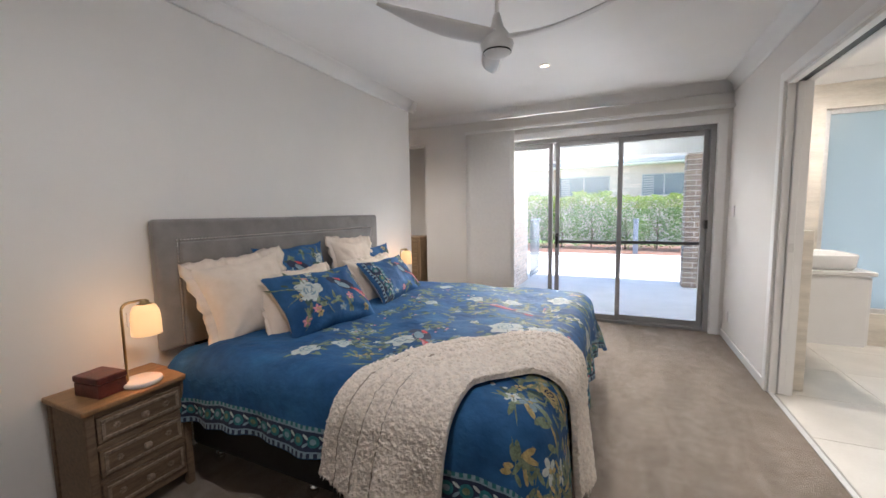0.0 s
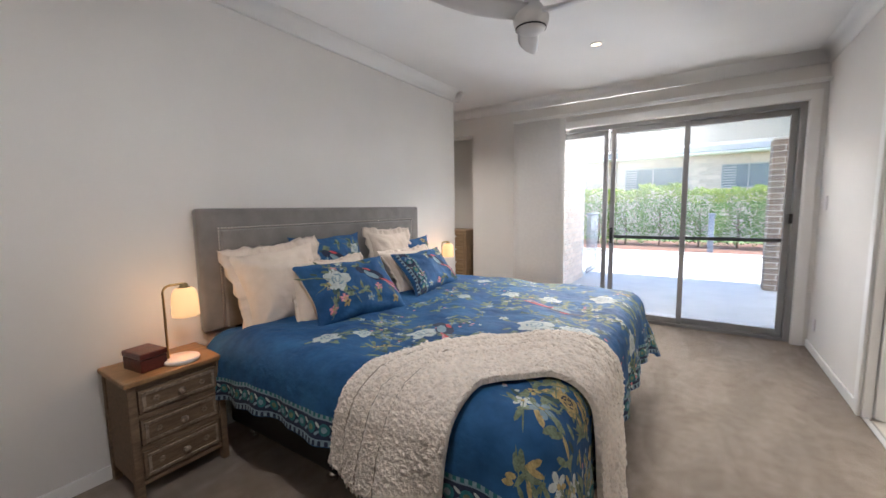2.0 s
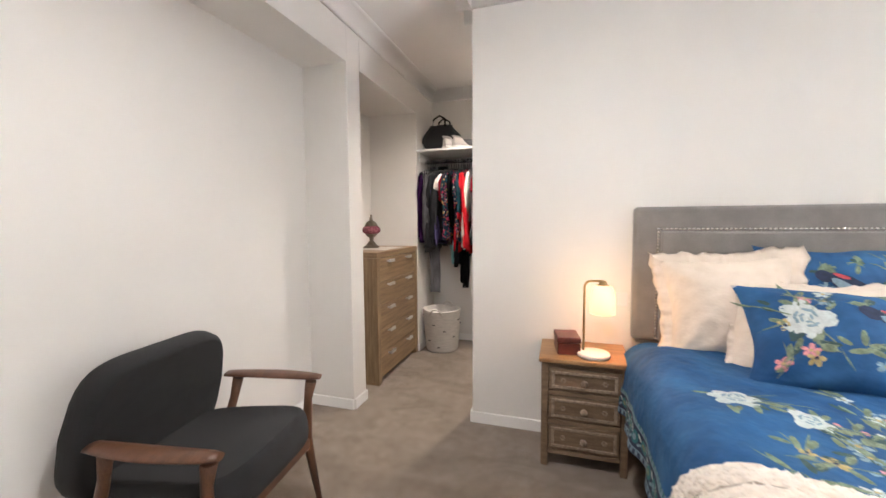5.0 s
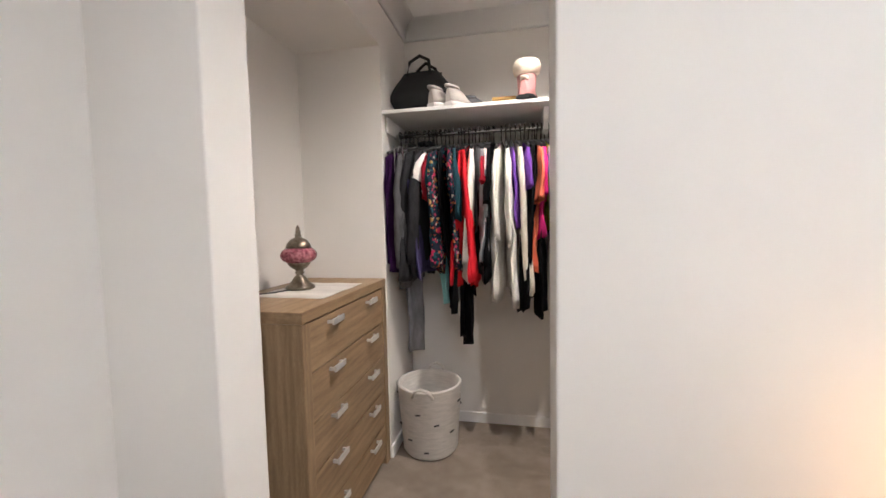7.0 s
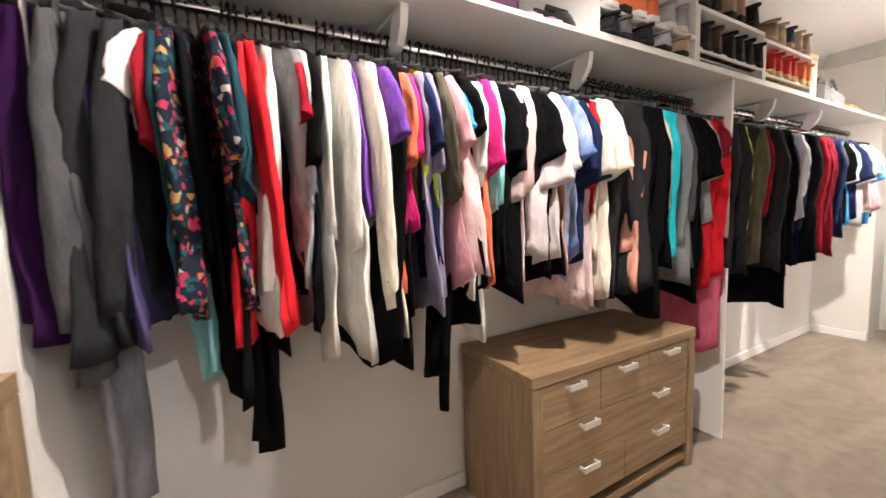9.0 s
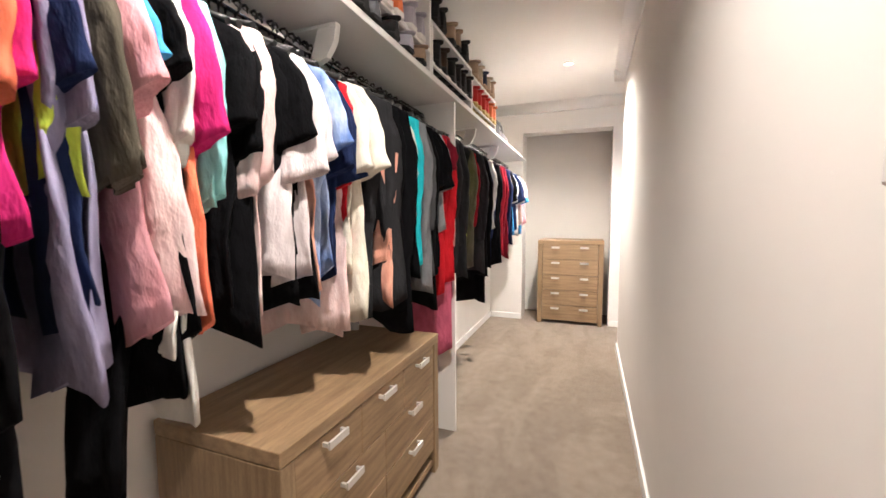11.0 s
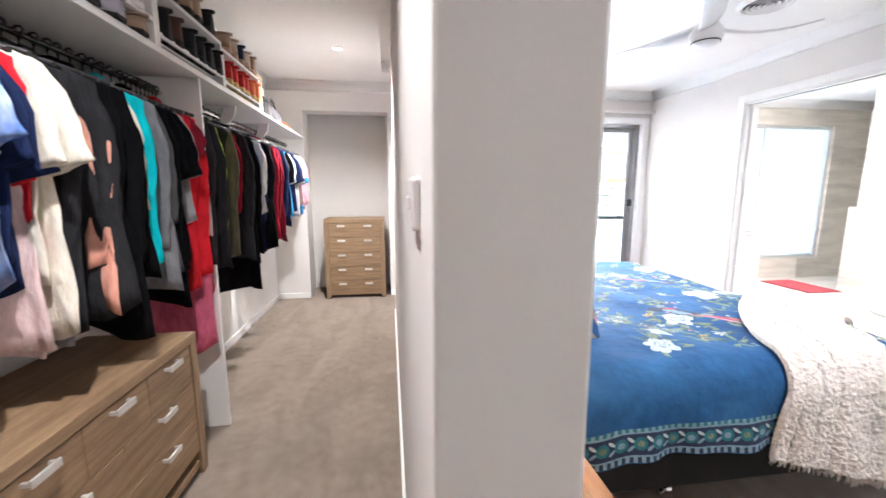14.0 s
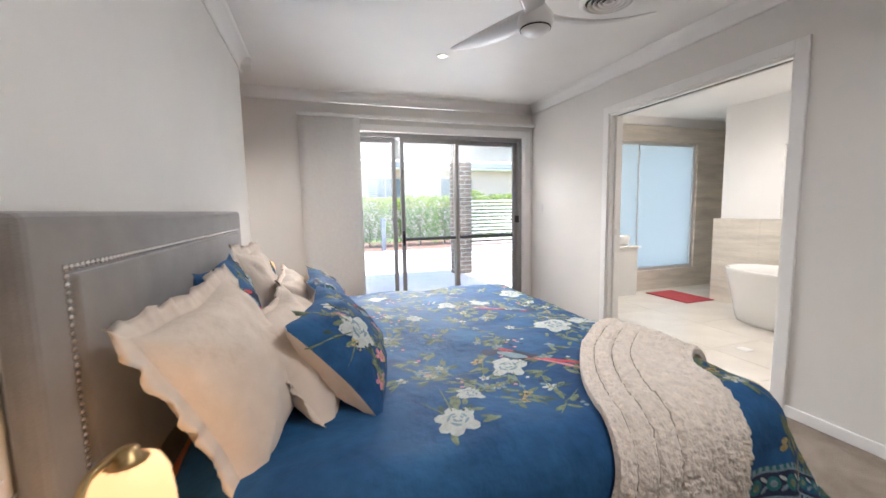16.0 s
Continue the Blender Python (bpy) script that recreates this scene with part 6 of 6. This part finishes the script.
# slatted privacy screen seen past the pillar
scr = tagged(new("slat_screen"), "white horizontal slat privacy screen", "screen")
for i in range(16):
    part("slat", bx(1.30, 4.2, 8.02, 8.04, 0.30 + i * 0.075, 0.335 + i * 0.075, 0.003), M_TRIM, scr)
for x in (1.32, 2.75, 4.15):
    part("post", bx(x, x + 0.04, 8.045, 8.085, -0.09, 1.5, 0.003), M_TRIM, scr)

# bollard
bl = tagged(new("bollard_light"), "slim grey garden bollard in the mulch", "bollard")
part("post", bx(0.28, 0.42, 13.1, 13.24, -0.06, 0.95, 0.01), M_POST, bl)
part("cap", bx(0.27, 0.43, 13.09, 13.25, 0.955, 1.02, 0.01), M_POST, bl)

# hedge
rg = random.Random(3)
for hx in range(-8, 10):
    x0 = hx * 0.95 + rg.uniform(-0.2, 0.2)
    hd = thing("hedge_shrub", pose(x0, 14.7 + rg.uniform(-0.2, 0.2), -0.06), "dense green hedge shrub with yellow-green tips", "shrub", "hedge shrubs")
    part("trunk", tube([(0, 0, 0), (0.03, 0.02, 0.5), (-0.02, 0, 1.1)], [0.035, 0.028, 0.012], 6), M_WALNUT, hd)
    for s in range(4):
        a = s * 1.6
        part("limb", tube([(0, 0, 0.35 + 0.1 * s), (0.2 * math.cos(a), 0.2 * math.sin(a), 0.75 + 0.1 * s), (0.35 * math.cos(a), 0.35 * math.sin(a), 1.1 + 0.1 * s)], [0.016, 0.011, 0.005], 5), M_WALNUT, hd)
    H = rg.uniform(1.75, 1.98)
    vs, fs, mi = [], [], []
    for k in range(2600):
        c = Vector((rg.uniform(-0.62, 0.62), rg.choice((-1, -1, 1)) * 0.5 * (1 - rg.random() ** 2 * 0.7), 0.10 + (H - 0.1) * rg.random() ** 0.85))
        if rg.random() < 0.18:
            c.z, c.y = H - 0.12 * rg.random(), rg.uniform(-0.45, 0.45)
        c += Vector((noise.noise(c * 3 + Vector((x0, 0, 0))), noise.noise(c * 3 + Vector((0, x0, 5))), noise.noise(c * 3 + Vector((9, 0, x0))))) * 0.16
        d = Vector((rg.uniform(-1, 1), rg.uniform(-1, 1), rg.uniform(-0.3, 1))).normalized()
        u = d.cross(Vector((rg.random(), rg.random(), rg.random()))).normalized()
        L, W = rg.uniform(0.05, 0.085), rg.uniform(0.022, 0.035)
        i = len(vs)
        vs += [c, c + d * L * 0.5 + u * W, c + d * L, c + d * L * 0.5 - u * W]
        fs.append((i, i + 1, i + 2, i + 3))
        mi.append(2 if c.z > H * 0.78 and rg.random() < 0.7 else rg.choice((0, 0, 1)))
    me = bpy.data.meshes.new("crown")
    me.from_pydata([tuple(v) for v in vs], [], fs)
    for m in M_LEAFS:
        me.materials.append(m)
    me.polygons.foreach_set("material_index", mi)
    cr = new("crown", me)
    cr.parent = hd
    tagged(cr, kind="stuff")

# neighbouring house
nh = tagged(new("neighbour_house"), "single-storey tan brick house with grey metal roof", "house")
bm = bmesh.new()
WINS = [(-6.4, -4.9), (-2.9, -0.6), (0.75, 2.55), (4.6, 6.4)]
edges = [-14] + [v for w in WINS for v in w] + [14]
for a, b in zip(edges[0::2], edges[1::2]):
    box(bm, a, b, 20.0, 20.25, -0.15, 3.3)
for a, b in WINS:
    box(bm, a, b, 20.0, 20.25, -0.15, 1.92)
    box(bm, a, b, 20.0, 20.25, 2.9, 3.3)
part("wall", bm, M_BRICK2, nh)
d5 = brick_mesh(0.47, 0.02, 0.16, "brick", M_BRICK2)
for r in range(8):
    for i in range(20):
        x = -4.8 + i * 0.48 + (0.24 if r % 2 else 0)
        z = 1.8 + r * 0.172
        if any(a - 0.5 < x < b + 0.03 for a, b in WINS) and z < 2.95:
            continue
        o = new("brick", d5)
        o.parent, o.matrix_basis = nh, pose(x, 19.985, z)
for a, b in WINS:
    w = part("window", bx(a, b, 20.10, 20.13, 1.92, 2.9), M_PANE, nh, "dark reflective window")
    bm = bmesh.new()
    for x in (a, (a + b) / 2 - 0.02, b - 0.05):
        box(bm, x, x + 0.05, 20.05, 20.10, 1.92, 2.9)
    box(bm, a, b, 20.045, 20.10, 1.92, 1.97)
    box(bm, a, b, 20.045, 20.10, 2.85, 2.9)
    part("frame", bm, M_ALU, w)
    for k in range(8):
        part("louvre", bx(a + 0.06, a + 0.5, 20.07, 20.075, 2.0 + k * 0.105, 2.06 + k * 0.105), M_ALU, w)
part("eave", bx(-14.4, 14.4, 19.4, 20.3, 3.31, 3.37), M_CEIL, nh)
part("gutter", bx(-14.4, 14.4, 19.30, 19.42, 3.38, 3.66, 0.02), M_ROOF, nh)
bm = bmesh.new()
loft(bm, [[Vector((x, 19.4, 3.45)), Vector((x, 26, 5.9)), Vector((x, 26, 5.8)), Vector((x, 19.4, 3.375))] for x in (-14.5, 14.5)])
part("roof", bm, M_ROOF, nh, smooth=False)

# ensuite floor tiles, nearest the doorway first
TW, TL = 0.60, 0.60
tdat = obj("tile", bx(0, TW - 0.004, 0, TL - 0.004, -0.0055, 0.0, 0.0012, 1), M_TILE)
tmesh = tdat.data
bpy.data.objects.remove(tdat)
for i in range(6):
    for j in range(8):
        x, y = 0.945 + i * TW, EYS + 0.01 + j * TL - 0.25
        sx, y0, y1 = min(1.0, (EX1 - x) / TW), max(y, EYS), min(y + TL, EYN)
        if sx <= 0.05 or y1 - y0 < 0.03:
            continue
        o = new("tile", tmesh)
        o.parent = ens_floor
        o.matrix_basis = pose(x, y0, 0) @ Matrix.Diagonal((sx, (y1 - y0) / TL, 1, 1))
